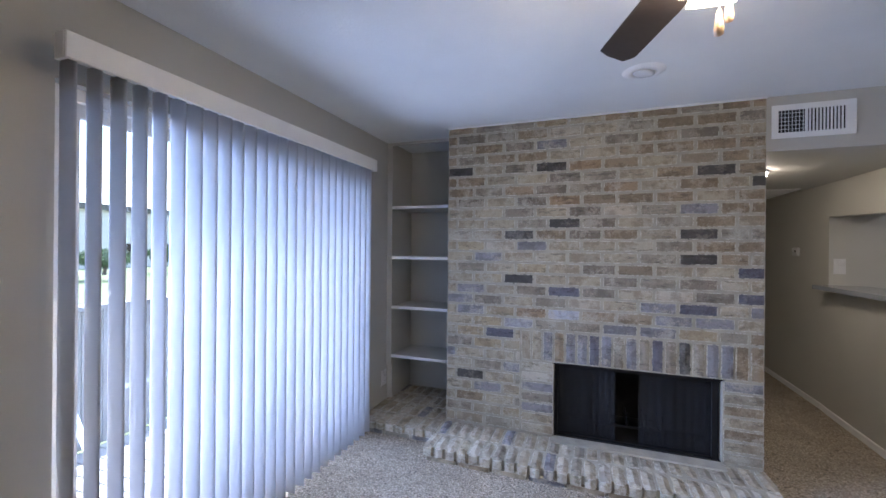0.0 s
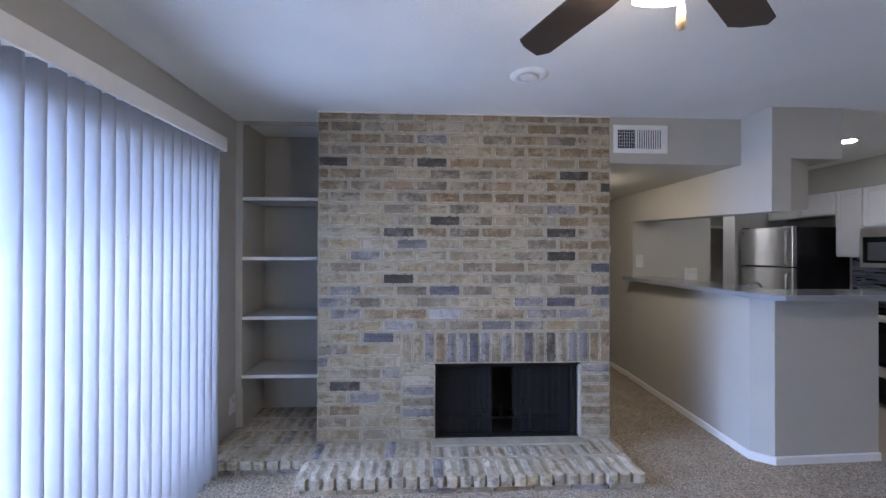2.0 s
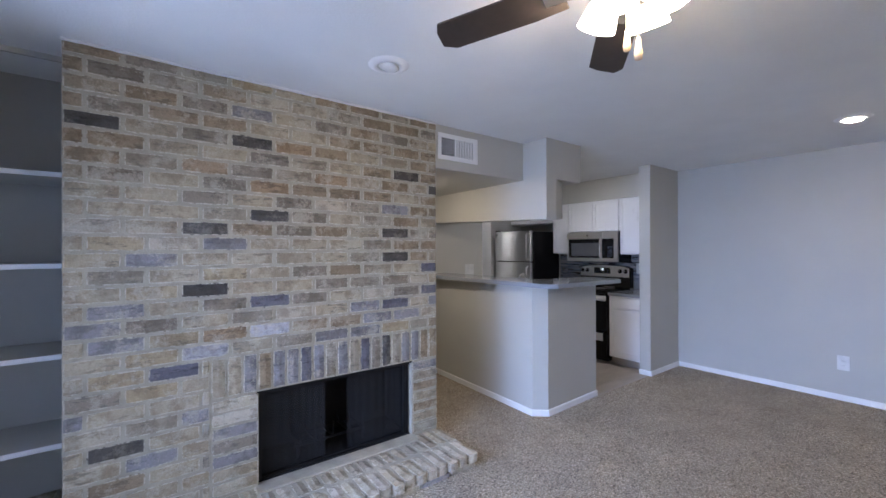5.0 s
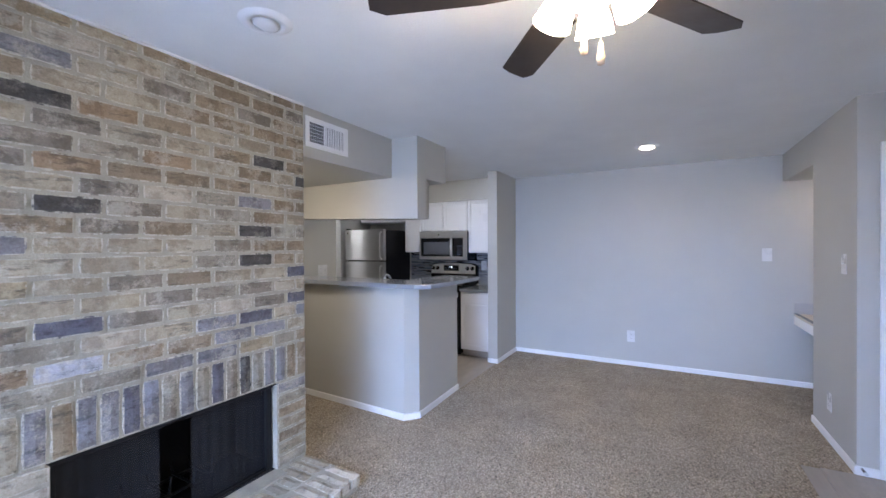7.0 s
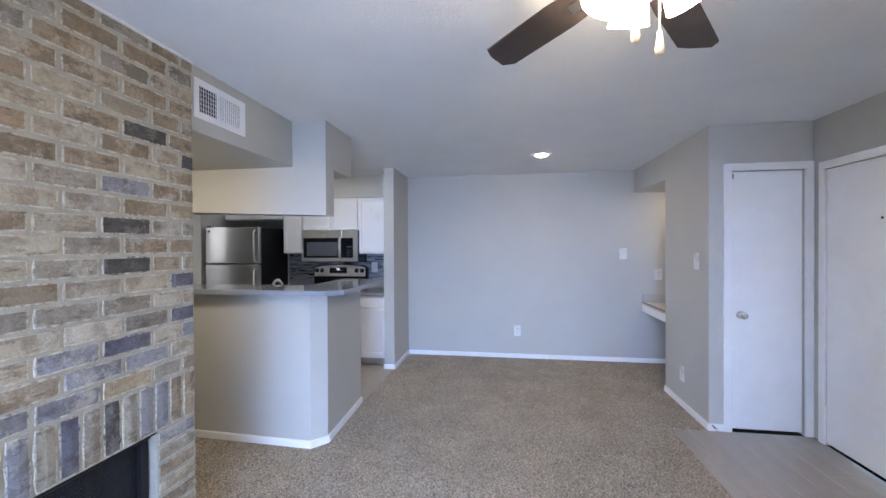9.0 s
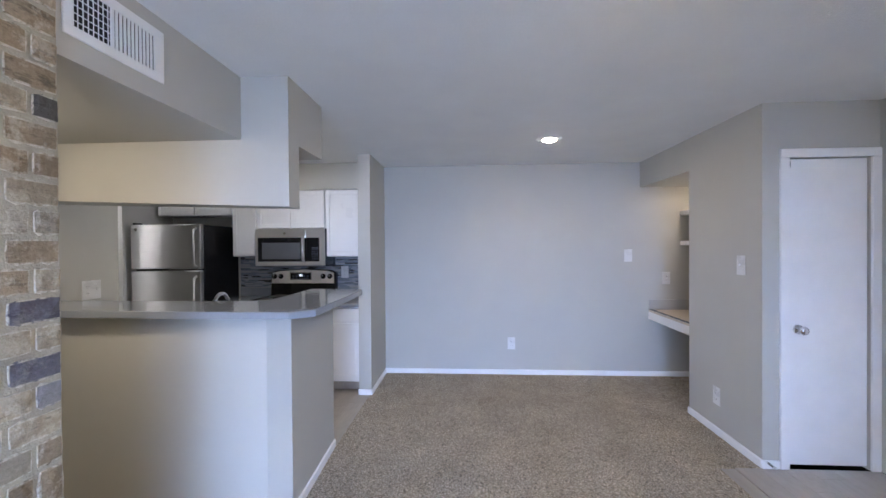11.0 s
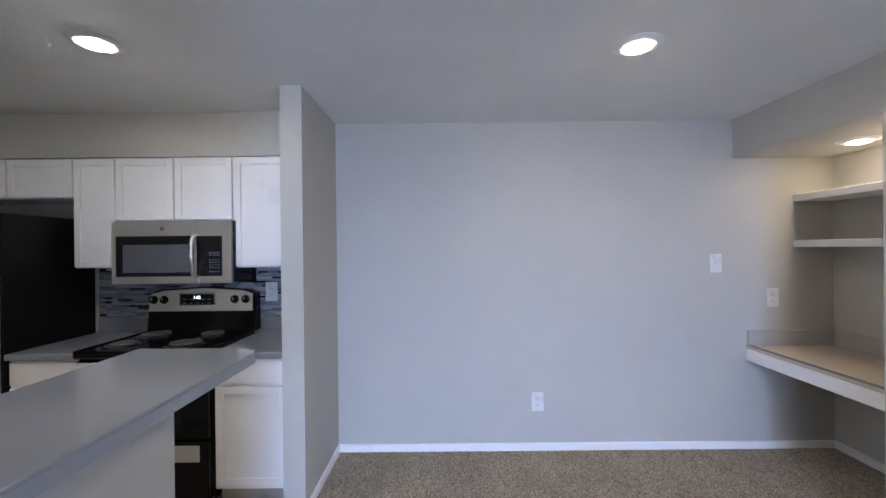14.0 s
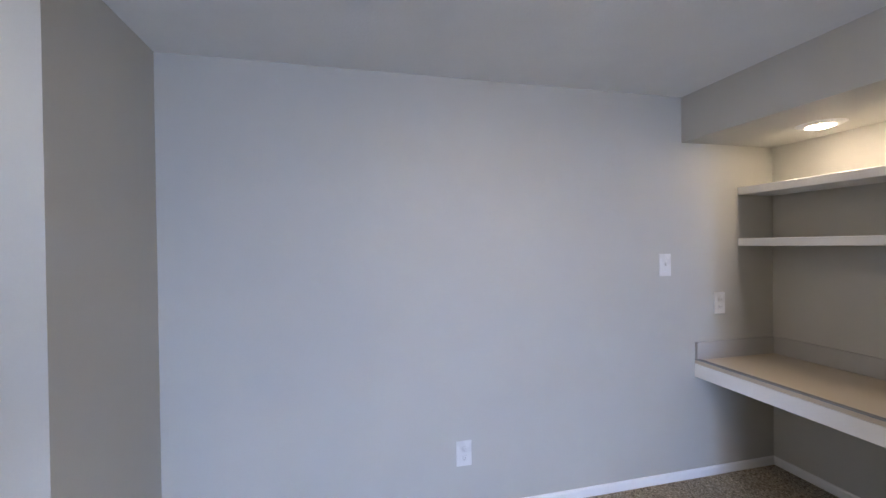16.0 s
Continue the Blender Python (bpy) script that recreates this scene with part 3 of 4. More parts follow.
# ---- shelf niche beside the chimney ----
SF = 3.45
niche = bmesh.new()
box(niche, WX, NX0, SF - 0.02, SF, 0.39, CEIL)
box(niche, NX0, NX1, SF - 0.02, SF, 2.405, CEIL)
box(niche, WX, NX0, SF, 3.85, 0.0, CEIL)
built("wall_niche_frame", niche, WALL, "greige painted frame of the built-in shelf niche", "niche frame")
for z in (0.488, 0.934, 1.388, 1.845):
    sh = thing("niche_shelf", "greige painted built-in wooden shelf, empty", "shelf", "shelves of the niche")
    part("board", boxes((NX0, NX1 - 0.005, SF - 0.015, 3.85, z - 0.02, z + 0.002), bevel=0.002), WALL, sh)
    part("edge_strip", boxes((NX0, NX1 - 0.005, SF - 0.021, SF - 0.0155, z - 0.021, z + 0.003)), WHITE, sh, "pale front edge")

# ---- chimney core and firebox ----
FB0, FB1, FBZ = -0.137, 0.918, 0.624
fireplace = thing("fireplace", "whitewashed tan and grey brick fireplace with raised hearth", "fireplace")
for q in ((FPX0 + 0.004, FB0 - 0.012, FPY + 0.0075, 3.85, 0, 2.418), (FB1 + 0.012, FPX1 - 0.004, FPY + 0.0075, 3.62, 0, 2.418), (FB0 - 0.012, FB1 + 0.012, FPY + 0.0075, 3.62, FBZ + 0.012, 2.418)):
    part("mortar_core", boxes(q), MORTAR, fireplace, "pale grey mortar joints")
part("chimney_head", boxes((FPX0 + 0.004, FPX1 - 0.004, FPY + 0.02, 3.62, 2.4185, CEIL)), MORTAR, fireplace)
part("ceiling_caulk", boxes((FPX0, FPX1, FPY - 0.006, FPY + 0.018, 2.4185, CEIL), bevel=0.003), WHITE, fireplace, "white painted strip under the ceiling")
part("firebox", boxes((FB0, FB1, 3.60, 3.617, 0.0, FBZ), (FB0 - 0.01, FB0, 3.25, 3.617, 0.0, FBZ), (FB1, FB1 + 0.01, 3.25, 3.617, 0.0, FBZ), (FB0, FB1, 3.185, 3.617, FBZ, FBZ + 0.01), (FB0, FB1, 3.20, 3.617, 0.05, HEARTH - 0.003)), SOOT_SHADE, fireplace, "soot-black firebox")
part("screen_frame", boxes((FB0, FB1, 3.215, 3.235, FBZ - 0.022, FBZ - 0.002), (FB1 - 0.05, FB1 - 0.012, 3.215, 3.24, HEARTH, FBZ - 0.022), (FB0 + 0.002, FB0 + 0.03, 3.215, 3.24, HEARTH, FBZ - 0.022), (FB0 + 0.03, FB1 - 0.05, 3.215, 3.235, HEARTH, HEARTH + 0.012), bevel=0.002), FRAMEBLACK, fireplace, "black metal screen frame")


def curtain(x0, x1, seed):
    r = random.Random(seed)
    bm = bmesh.new()
    n = 60
    ph = r.uniform(0, 6)
    rows = []
    for k in range(5):
        z = HEARTH + 0.01 + (FBZ - 0.03 - HEARTH) * k / 4
        rows.append([bm.verts.new((x0 + (x1 - x0) * i / n, 3.245 + 0.0018 * math.sin(ph + i * 0.9 + 1.5 * math.sin(i * 0.13)) + 0.005 * math.sin(i * 0.17 + 0.3 * k), z)) for i in range(n + 1)])
    for a, b in zip(rows, rows[1:]):
        for i in range(n):
            bm.faces.new((a[i], a[i + 1], b[i + 1], b[i]))
    return bm


part("mesh_curtain", curtain(FB0 + 0.02, 0.285, 1), SCREEN, fireplace, "black woven wire mesh curtain", True)
part("mesh_curtain", curtain(0.435, FB1 - 0.03, 2), SCREEN, fireplace, "black woven wire mesh curtain", True)

grate = thing("fire_grate", "black iron log grate in the dark firebox", "grate")
part("front_rail", boxes((0.12, 0.62, 3.34, 3.355, 0.17, 0.185), bevel=0.002), FRAMEBLACK, grate)
part("back_rail", boxes((0.16, 0.58, 3.50, 3.515, 0.17, 0.185), bevel=0.002), FRAMEBLACK, grate)
for x in (0.15, 0.25, 0.37, 0.49, 0.59):
    part("bar", tube([(x, 3.31, 0.29), (x, 3.325, 0.20), (x, 3.36, 0.187), (x, 3.53, 0.187), (x, 3.56, 0.24)], 0.007, 8), FRAMEBLACK, grate, smooth=True)
for x, y in ((0.14, 3.3475), (0.60, 3.3475), (0.18, 3.5075), (0.56, 3.5075)):
    part("leg", boxes((x - 0.007, x + 0.007, y - 0.007, y + 0.007, HEARTH - 0.003, 0.17)), FRAMEBLACK, grate)

# ---- breakfast bar top ----
top = [(2.0, 2.87), (2.085, 2.763), (3.05, 2.769), (3.078, 2.779), (3.096, 2.803), (3.104, 2.85), (3.115, 3.20), (2.41, 3.19), (2.41, 4.748), (2.02, 4.748), (2.02, 4.60)]
bar = thing("bar_top", "speckled grey laminate breakfast bar top with a clipped corner", "countertop")
part("slab", prism(top, BARZ - 0.030, BARZ, bevel=0.005), LAMINATE, bar)
rim = []
for k, (x, y) in enumerate(top):
    a, b = Vector(top[k - 1]), Vector(top[(k + 1) % len(top)])
    d = (Vector((x, y)) - a).normalized() + (b - Vector((x, y))).normalized()
    rim.append((x + d.normalized().y * 0.0015, y - d.normalized().x * 0.0015))
part("edge_band", prism(rim, BARZ - 0.037, BARZ - 0.0062), EDGE, bar, "pale speckled laminate edge")
sinkbase = thing("sink_cabinet", "white base cabinet behind the breakfast bar", "cabinet")
part("body", boxes((2.272, 2.86, 3.10, 4.74, 0.0, 0.87)), CAB, sinkbase)
built("sink_counter", boxes((2.272, 2.89, 3.09, 4.745, 0.871, 0.91), bevel=0.004), LAMINATE, "grey laminate sink counter", "countertop", kind="")
faucet = thing("faucet", "chrome gooseneck kitchen faucet", "faucet")
arc = [(2.50, 3.60, 0.91), (2.50, 3.60, 1.06)] + [(2.50 + 0.085 - 0.085 * math.cos(a), 3.60, 1.09 + 0.10 * math.sin(a)) for a in [math.pi * k / 10 for k in range(11)]] + [(2.67, 3.60, 1.06)]
part("spout", tube(arc, 0.012, 12), CHROME, faucet, smooth=True)
part("base", lathe([(0.0, 0.91), (0.028, 0.91), (0.028, 0.925), (0.018, 0.95), (0.0, 0.95)], 16, m=pose(2.50, 3.60, 0)), CHROME, faucet, smooth=True)
part("lever", tube([(2.50, 3.60, 0.98), (2.50, 3.53, 1.03)], 0.007), CHROME, faucet)

# ---- kitchen cabinets ----
CF, BF = 4.43, 4.08


def cab_door(x, y0, y1, z0, z1, parent, name="door"):
    """A shaker door facing the room: rails, stiles and a recessed panel, on the plane x."""
    s, t = 0.045, 0.019
    bm = boxes((x - t, x, y0, y0 + s, z0, z1), (x - t, x, y1 - s, y1, z0, z1), (x - t, x, y0 + s, y1 - s, z0, z0 + s), (x - t, x, y0 + s, y1 - s, z1 - s, z1), bevel=0.002)
    d = part(name, bm, CAB, parent)
    part("panel", boxes((x - t + 0.008, x, y0 + s, y1 - s, z0 + s, z1 - s)), CAB, d)
    return d


def upper(y0, y1, z0, z1, n):
    c = thing("wall_cabinet", "white shaker wall cabinet fixed above the counter", "cabinet", "kitchen wall cabinets")
    part("body", boxes((CF, BX, y0 + 0.001, y1 - 0.001, z0, z1), bevel=0.001), CAB, c)
    w = (y1 - y0) / n
    for i in range(n):
        cab_door(CF - 0.001, y0 + i * w + 0.006, y0 + (i + 1) * w - 0.006, z0 + 0.008, z1 - 0.01, c)
    return c


upper(4.63, 5.52, 1.862, 2.134, 2)
upper(4.345, 4.628, 1.392, 2.134, 1)
upper(3.552, 4.343, 1.704, 2.134, 2)
upper(3.062, 3.55, 1.386, 2.134, 1)


def base_cab(y0, y1):
    c = thing("base_cabinet", "white shaker base cabinet with a drawer", "cabinet", "kitchen base cabinets")
    part("body", boxes((BF, BX, y0 + 0.001, y1 - 0.001, 0.10, 0.87)), CAB, c)
    # brown instead of cabinet white: the recess's shade is put into the colour
    part("toe_kick", boxes((BF + 0.06, BX, y0 + 0.001, y1 - 0.001, 0, 0.10)), VINYL, c, "toe kick in brown that stands in for shade")
    cab_door(BF - 0.001, y0 + 0.012, y1 - 0.012, 0.125, 0.705, c)
    part("drawer_front", boxes((BF - 0.02, BF - 0.001, y0 + 0.012, y1 - 0.012, 0.725, 0.858), bevel=0.003), CAB, c)


base_cab(3.062, 3.495), base_cab(4.285, 4.70)
for y0, y1 in ((3.062, 3.497), (4.283, 4.70)):
    bm = prism([(4.045, y0), (BX, y0), (BX, y1), (4.045, y1)], 0.872, 0.91, bevel=0.006)
    box(bm, BX - 0.018, BX, y0, y1, 0.9101, 1.01, bevel=0.003)
    built("counter", bm, LAMINATE, "grey laminate kitchen counter with upstand", "countertop", kind="")

# glass mosaic strips between counter and wall cabinets
splash = bmesh.new()
r = random.Random(8)
z = 1.012
while z < 1.385:
    h = r.choice((0.012, 0.015, 0.015))
    y = 3.064
    while y < 4.70:
        w = r.uniform(0.04, 0.15)
        e = min(y + w, 4.70)
        box(splash, BX - 0.008 - r.uniform(0, 0.0015), BX - 0.001, y + 0.001, e - 0.001, z + 0.001, z + h - 0.001)
        y = e
    z += h
backsplash = thing("backsplash", "blue-grey glass strip mosaic backsplash", "backsplash", kind="structure")
tagged(part("mosaic_strips", splash, MOSAIC, backsplash), kind="stuff")
part("black_tile", boxes((BX - 0.013, BX - 0.004, 3.531, 3.724, 1.268, 1.385)), DARKGLASS, backsplash, "black glass tile panel")
part("grout", boxes((BX - 0.004, BX + 0.001, 3.062, 4.70, 1.011, 1.386)), MORTAR, backsplash)

# ---- refrigerator ----
fridge = thing("refrigerator", "stainless steel top-freezer refrigerator with black sides", "refrigerator")
FY0, FY1 = 4.72, 5.485
part("body", boxes((4.06, 4.69, FY0 + 0.004, FY1 - 0.004, 0.03, 1.735), bevel=0.004), BLACKP, fridge, "black textured steel body")
part("kick_plate", boxes((4.07, 4.6, FY0 + 0.02, FY1 - 0.02, 0.0, 0.03)), BLACK, fridge)
for z0, z1, h0, h1 in ((0.10, 1.258, 0.62, 1.20), (1.272, 1.742, 1.30, 1.70)):
    d = part("door", boxes((3.995, 4.053, FY0, FY1, z0, z1), bevel=0.008), SATIN, fridge, "brushed stainless steel door")
    part("handle", tube([(3.995, FY0 + 0.045, h0), (3.955, FY0 + 0.045, h0 + 0.02), (3.95, FY0 + 0.045, (h0 + h1) / 2), (3.955, FY0 + 0.045, h1 - 0.02), (3.995, FY0 + 0.045, h1)], 0.013, 12), STEEL, d, "curved steel handle", True)
    part("gasket", boxes((4.053, 4.06, FY0 + 0.012, FY1 - 0.012, z0 + 0.01, z1 - 0.01)), BLACK, d)
part("emblem", lathe([(0.0, 0.0), (0.017, 0.0), (0.017, 0.002), (0.0, 0.002)], 16, m=pose(3.995, FY1 - 0.06, 1.69, 0, -90)), CHROME, fridge)
part("hinge_cap", boxes((4.0, 4.08, FY1 - 0.07, FY1 - 0.02, 1.742, 1.76), bevel=0.004), BLACK, fridge)

# ---- microwave ----
mw = thing("microwave", "stainless over-the-range microwave with black door window", "microwave")
MY0, MY1, MZ0, MZ1, MX = 3.544, 4.340, 1.286, 1.700, 4.37
part("body", boxes((MX + 0.03, BX - 0.012, MY0, MY1, MZ0 + 0.006, MZ1), bevel=0.003), BLACK, mw)
mdoor = part("door", boxes((MX, MX + 0.028, MY0 + 0.22, MY1, MZ0, MZ1), bevel=0.004), STEEL, mw, "brushed steel door frame")
part("door_window", boxes((MX - 0.003, MX + 0.002, MY0 + 0.246, MY1 - 0.032, MZ0 + 0.048, MZ1 - 0.098), bevel=0.002), DARKGLASS, mdoor, "black glass door window")
part("window_screen", boxes((MX - 0.006, MX - 0.0025, MY0 + 0.275, MY1 - 0.082, MZ0 + 0.075, MZ1 - 0.155)), material("perforated_screen", (0.085, 0.09, 0.1), 0.6, vary=0.1, bump=0.0), mdoor)
panel = part("control_panel", boxes((MX, MX + 0.028, MY0, MY0 + 0.218, MZ0, MZ1), bevel=0.004), STEEL, mw)
part("keypad_glass", boxes((MX - 0.003, MX + 0.002, MY0 + 0.06, MY0 + 0.21, MZ0 + 0.048, MZ1 - 0.10), bevel=0.002), DARKGLASS, panel, "black glass keypad")
KEY = material("keypad_print", (0.22, 0.26, 0.36), 0.4, vary=0.1, bump=0.0)
for j, z in enumerate((0.075, 0.102, 0.119, 0.136, 0.153, 0.185, 0.20)):
    for i in range(3 if j in (0, 5, 6) else 4):
        y, w = (MY0 + 0.078 + i * 0.025, 0.016) if j in (0, 5, 6) else (MY0 + 0.078 + i * 0.019, 0.008)
        part("key_mark", boxes((MX - 0.0055, MX - 0.0028, y, y + w, MZ0 + z, MZ0 + z + 0.005)), KEY, panel, "small pale blue key legend")
part("handle", tube([(MX, MY0 + 0.237, MZ0 + 0.048), (MX - 0.022, MY0 + 0.237, MZ0 + 0.06), (MX - 0.036, MY0 + 0.237, MZ0 + 0.10), (MX - 0.045, MY0 + 0.237, (MZ0 + MZ1) / 2 - 0.02), (MX - 0.036, MY0 + 0.237, MZ1 - 0.15), (MX - 0.022, MY0 + 0.237, MZ1 - 0.108), (MX, MY0 + 0.237, MZ1 - 0.095)], 0.015, 12), STEEL, mdoor, "bowed steel handle", True)
part("emblem", lathe([(0.0, 0.0), (0.015, 0.0), (0.015, 0.002), (0.0, 0.002)], 16, m=pose(MX, 4.0, MZ1 - 0.05, 0, -90)), CHROME, mw)
part("handle_recess", boxes((MX - 0.004, MX + 0.001, MY0 + 0.205, MY0 + 0.228, MZ0 + 0.048, MZ1 - 0.10), bevel=0.002), BLACK, mw, "black strip beside the handle")
part("vent_grille", boxes((MX + 0.02, MX + 0.06, MY0 - 0.012, MY0 - 0.001, MZ0 + 0.02, MZ1)), BLACK, mw)

# ---- range ----
rg = thing("range", "black electric coil range with steel control panel", "stove")
RY0, RY1, RX = 3.502, 4.278, 4.03
part("body", boxes((RX + 0.03, BX - 0.015, RY0 + 0.003, RY1 - 0.003, 0.03, 0.885)), BLACK, rg)
part("cooktop", boxes((RX - 0.015, BX - 0.09, RY0, RY1, 0.886, 0.925), bevel=0.008), BLACK, rg, "glossy black enamel cooktop")
guard = bmesh.new()
gy = [(RY0 + 0.0, 0.925), (RY0 + 0.0, 1.19), (RY0 + 0.06, 1.22), (3.89, 1.24), (RY1 - 0.06, 1.22), (RY1, 1.19), (RY1, 0.925)]
fr = [guard.verts.new((BX - 0.10 + (z - 0.925) * 0.12, y, z)) for y, z in gy]
bk = [guard.verts.new((BX - 0.012, y, z)) for y, z in gy]
guard.faces.new(fr), guard.faces.new(bk[::-1])
for i in range(len(gy)):
    j = (i + 1) % len(gy)
    guard.faces.new((fr[i], fr[j], bk[j], bk[i]))
part("backguard", guard, BLACK, rg, "black enamel back guard")
steelp = bmesh.new()
gy2 = [(RY0 + 0.022, 1.068), (RY0 + 0.028, 1.19), (RY0 + 0.10, 1.213), (3.89, 1.231), (RY1 - 0.10, 1.213), (RY1 - 0.012, 1.19), (RY1 - 0.004, 1.068)]
fr = [steelp.verts.new((BX - 0.106 + (z - 0.925) * 0.12, y, z)) for y, z in gy2]
bk = [steelp.verts.new((BX - 0.096 + (z - 0.925) * 0.12, y, z)) for y, z in gy2]
steelp.faces.new(fr), steelp.faces.new(bk[::-1])
for i in range(len(gy2)):
    j = (i + 1) % len(gy2)
    steelp.faces.new((fr[i], fr[j], bk[j], bk[i]))
cp = part("control_panel", steelp, STEEL, rg, "arched brushed steel control panel")
for y in (3.575, 3.655, 4.165, 4.24):
    kx = BX - 0.107 + (1.15 - 0.925) * 0.12
    kn = lathe([(0.0, 0.0), (0.03, 0.0), (0.03, 0.004), (0.021, 0.007), (0.018, 0.026), (0.0, 0.027)], 18, m=pose(kx, y, 1.15, 0, -90))
    k = part("control_knob", kn, BLACK, cp, "black burner knob")
    part("pointer", boxes((kx - 0.03, kx - 0.0265, y - 0.003, y + 0.003, 1.15, 1.167)), STEEL, k)
dx = BX - 0.107 + (1.15 - 0.925) * 0.12
part("display_window", boxes((dx - 0.006, dx + 0.002, 3.80, 4.05, 1.112, 1.192), bevel=0.003), DARKGLASS, cp, "black clock display")
part("display_bezel", boxes((dx - 0.0045, dx + 0.001, 3.792, 4.058, 1.105, 1.199), bevel=0.002), CHROME, cp, "polished steel display bezel")
fc = bpy.data.curves.new("clock_digits", "FONT")
fc.body, fc.size, fc.extrude, fc.align_x = "1:52", 0.03, 0.0004, "CENTER"
clock = new("clock_digits", fc)
clock.parent = cp
fc.materials.append(DISPLAY)
clock.matrix_basis = pose(dx - 0.0068, 3.925, 1.155, 90, 0, -90)
for i in range(5):
    for z in (1.122, 1.150):
        if abs(i - 2) > 0 or z < 1.13:
            part("button_mark", boxes((dx - 0.0072, dx - 0.0062, 3.826 + i * 0.044, 3.826 + i * 0.044 + 0.024, z, z + 0.005)), KEY, cp)


def burner(x, y, rad):
    bowl = lathe([(rad + 0.02, 0.9262), (rad + 0.014, 0.929), (rad, 0.927), (0.02, 0.9262)], 28, m=pose(x, y, 0))
    b = part("drip_bowl", bowl, CHROME, rg, "chrome drip bowl", True)
    turns, pts = int(rad / 0.021), []
    for i in range(turns * 20 + 1):
        a = i / 20 * 2 * math.pi
        rr = 0.02 + (rad - 0.024) * i / (turns * 20)
        pts.append((x + rr * math.cos(a), y + rr * math.sin(a), 0.936))
    part("coil", tube(pts, 0.0055, 6), COIL, b, "grey heating coil", True)


lip = bmesh.new()
for q in ((RX - 0.015, BX - 0.10, RY0, RY0 + 0.014), (RX - 0.015, BX - 0.10, RY1 - 0.014, RY1), (RX - 0.015, RX + 0.0, RY0 + 0.014, RY1 - 0.014)):
    box(lip, *q, 0.9252, 0.932, bevel=0.003, seg=2)
part("cooktop_lip", lip, BLACK, rg, "raised glossy black rim", True)
for x, y, rad in ((4.21, 3.75, 0.095), (4.20, 4.13, 0.078), (4.48, 3.74, 0.078), (4.48, 4.13, 0.095)):
    burner(x, y, rad)
od = part("oven_door", boxes((RX, RX + 0.03, RY0 + 0.006, RY1 - 0.006, 0.41, 0.87), bevel=0.006), BLACK, rg, "black oven door")
part("oven_window", boxes((RX - 0.003, RX + 0.002, RY0 + 0.16, RY1 - 0.16, 0.44, 0.68), bevel=0.002), DARKGLASS, od, "dark glass oven window")
ALUMINIUM = material("satin_aluminium", (0.78, 0.78, 0.79), 0.5, metal=0.8, vary=0.03, bump=0.0)
part("handle_strip", boxes((RX - 0.004, RX + 0.002, RY0 + 0.012, RY1 - 0.012, 0.795, 0.862), bevel=0.002), ALUMINIUM, od, "pale satin metal strip")
bow = bmesh.new()
for y0, y1 in ((RY0 + 0.022, RY0 + 0.055), (RY1 - 0.055, RY1 - 0.022)):
    box(bow, RX - 0.05, RX - 0.004, y0, y1, 0.812, 0.846, bevel=0.006)
box(bow, RX - 0.056, RX - 0.036, RY0 + 0.022, RY1 - 0.022, 0.812, 0.846, bevel=0.007, seg=2)
part("handle", bow, ALUMINIUM, od, "pale satin metal oven handle", True)
part("drawer", boxes((RX, RX + 0.03, RY0 + 0.006, RY1 - 0.006, 0.06, 0.40), bevel=0.006), BLACK, rg)
part("drawer_trim", boxes((RX - 0.004, RX + 0.002, RY0 + 0.056, RY1 - 0.056, 0.284, 0.38), bevel=0.002), STEEL, rg, "brushed steel drawer band")

# ---- desk alcove ----
desk = thing("built_in_desk", "built-in alcove desk with beige laminate top and white apron", "desk")
DY0, DY1, DX0 = -0.735, -0.09, 3.685
part("desktop", boxes((DX0, BX, DY0, DY1 - 0.004, 0.735, 0.758)), DESKTOP, desk, "beige laminate desk top")
part("front_edge", boxes((DX0, BX, DY1 - 0.03, DY1, 0.7585, 0.764)), LAMINATE, desk)
part("apron", boxes((DX0, BX, DY1 - 0.02, DY1 + 0.002, 0.65, 0.734), bevel=0.002), WHITE, desk, "white painted desk apron")
part("upstand", boxes((BX - 0.018, BX, DY0 + 0.019, DY1 - 0.004, 0.7585, 0.872), (DX0, BX, DY0, DY0 + 0.018, 0.7585, 0.872), bevel=0.002), material("pale_grey_laminate", (0.42, 0.41, 0.39), 0.4, vary=0.03, bump=0.0), desk, "pale grey laminate upstand")
for z in (1.51, 1.845):
    sh = thing("alcove_shelf", "thick white painted alcove wall shelf, empty", "shelf", "shelves of the alcove")
    part("board", boxes((DX0, BX, DY0, -0.44, z - 0.025, z + 0.025), bevel=0.003), WHITE, sh)


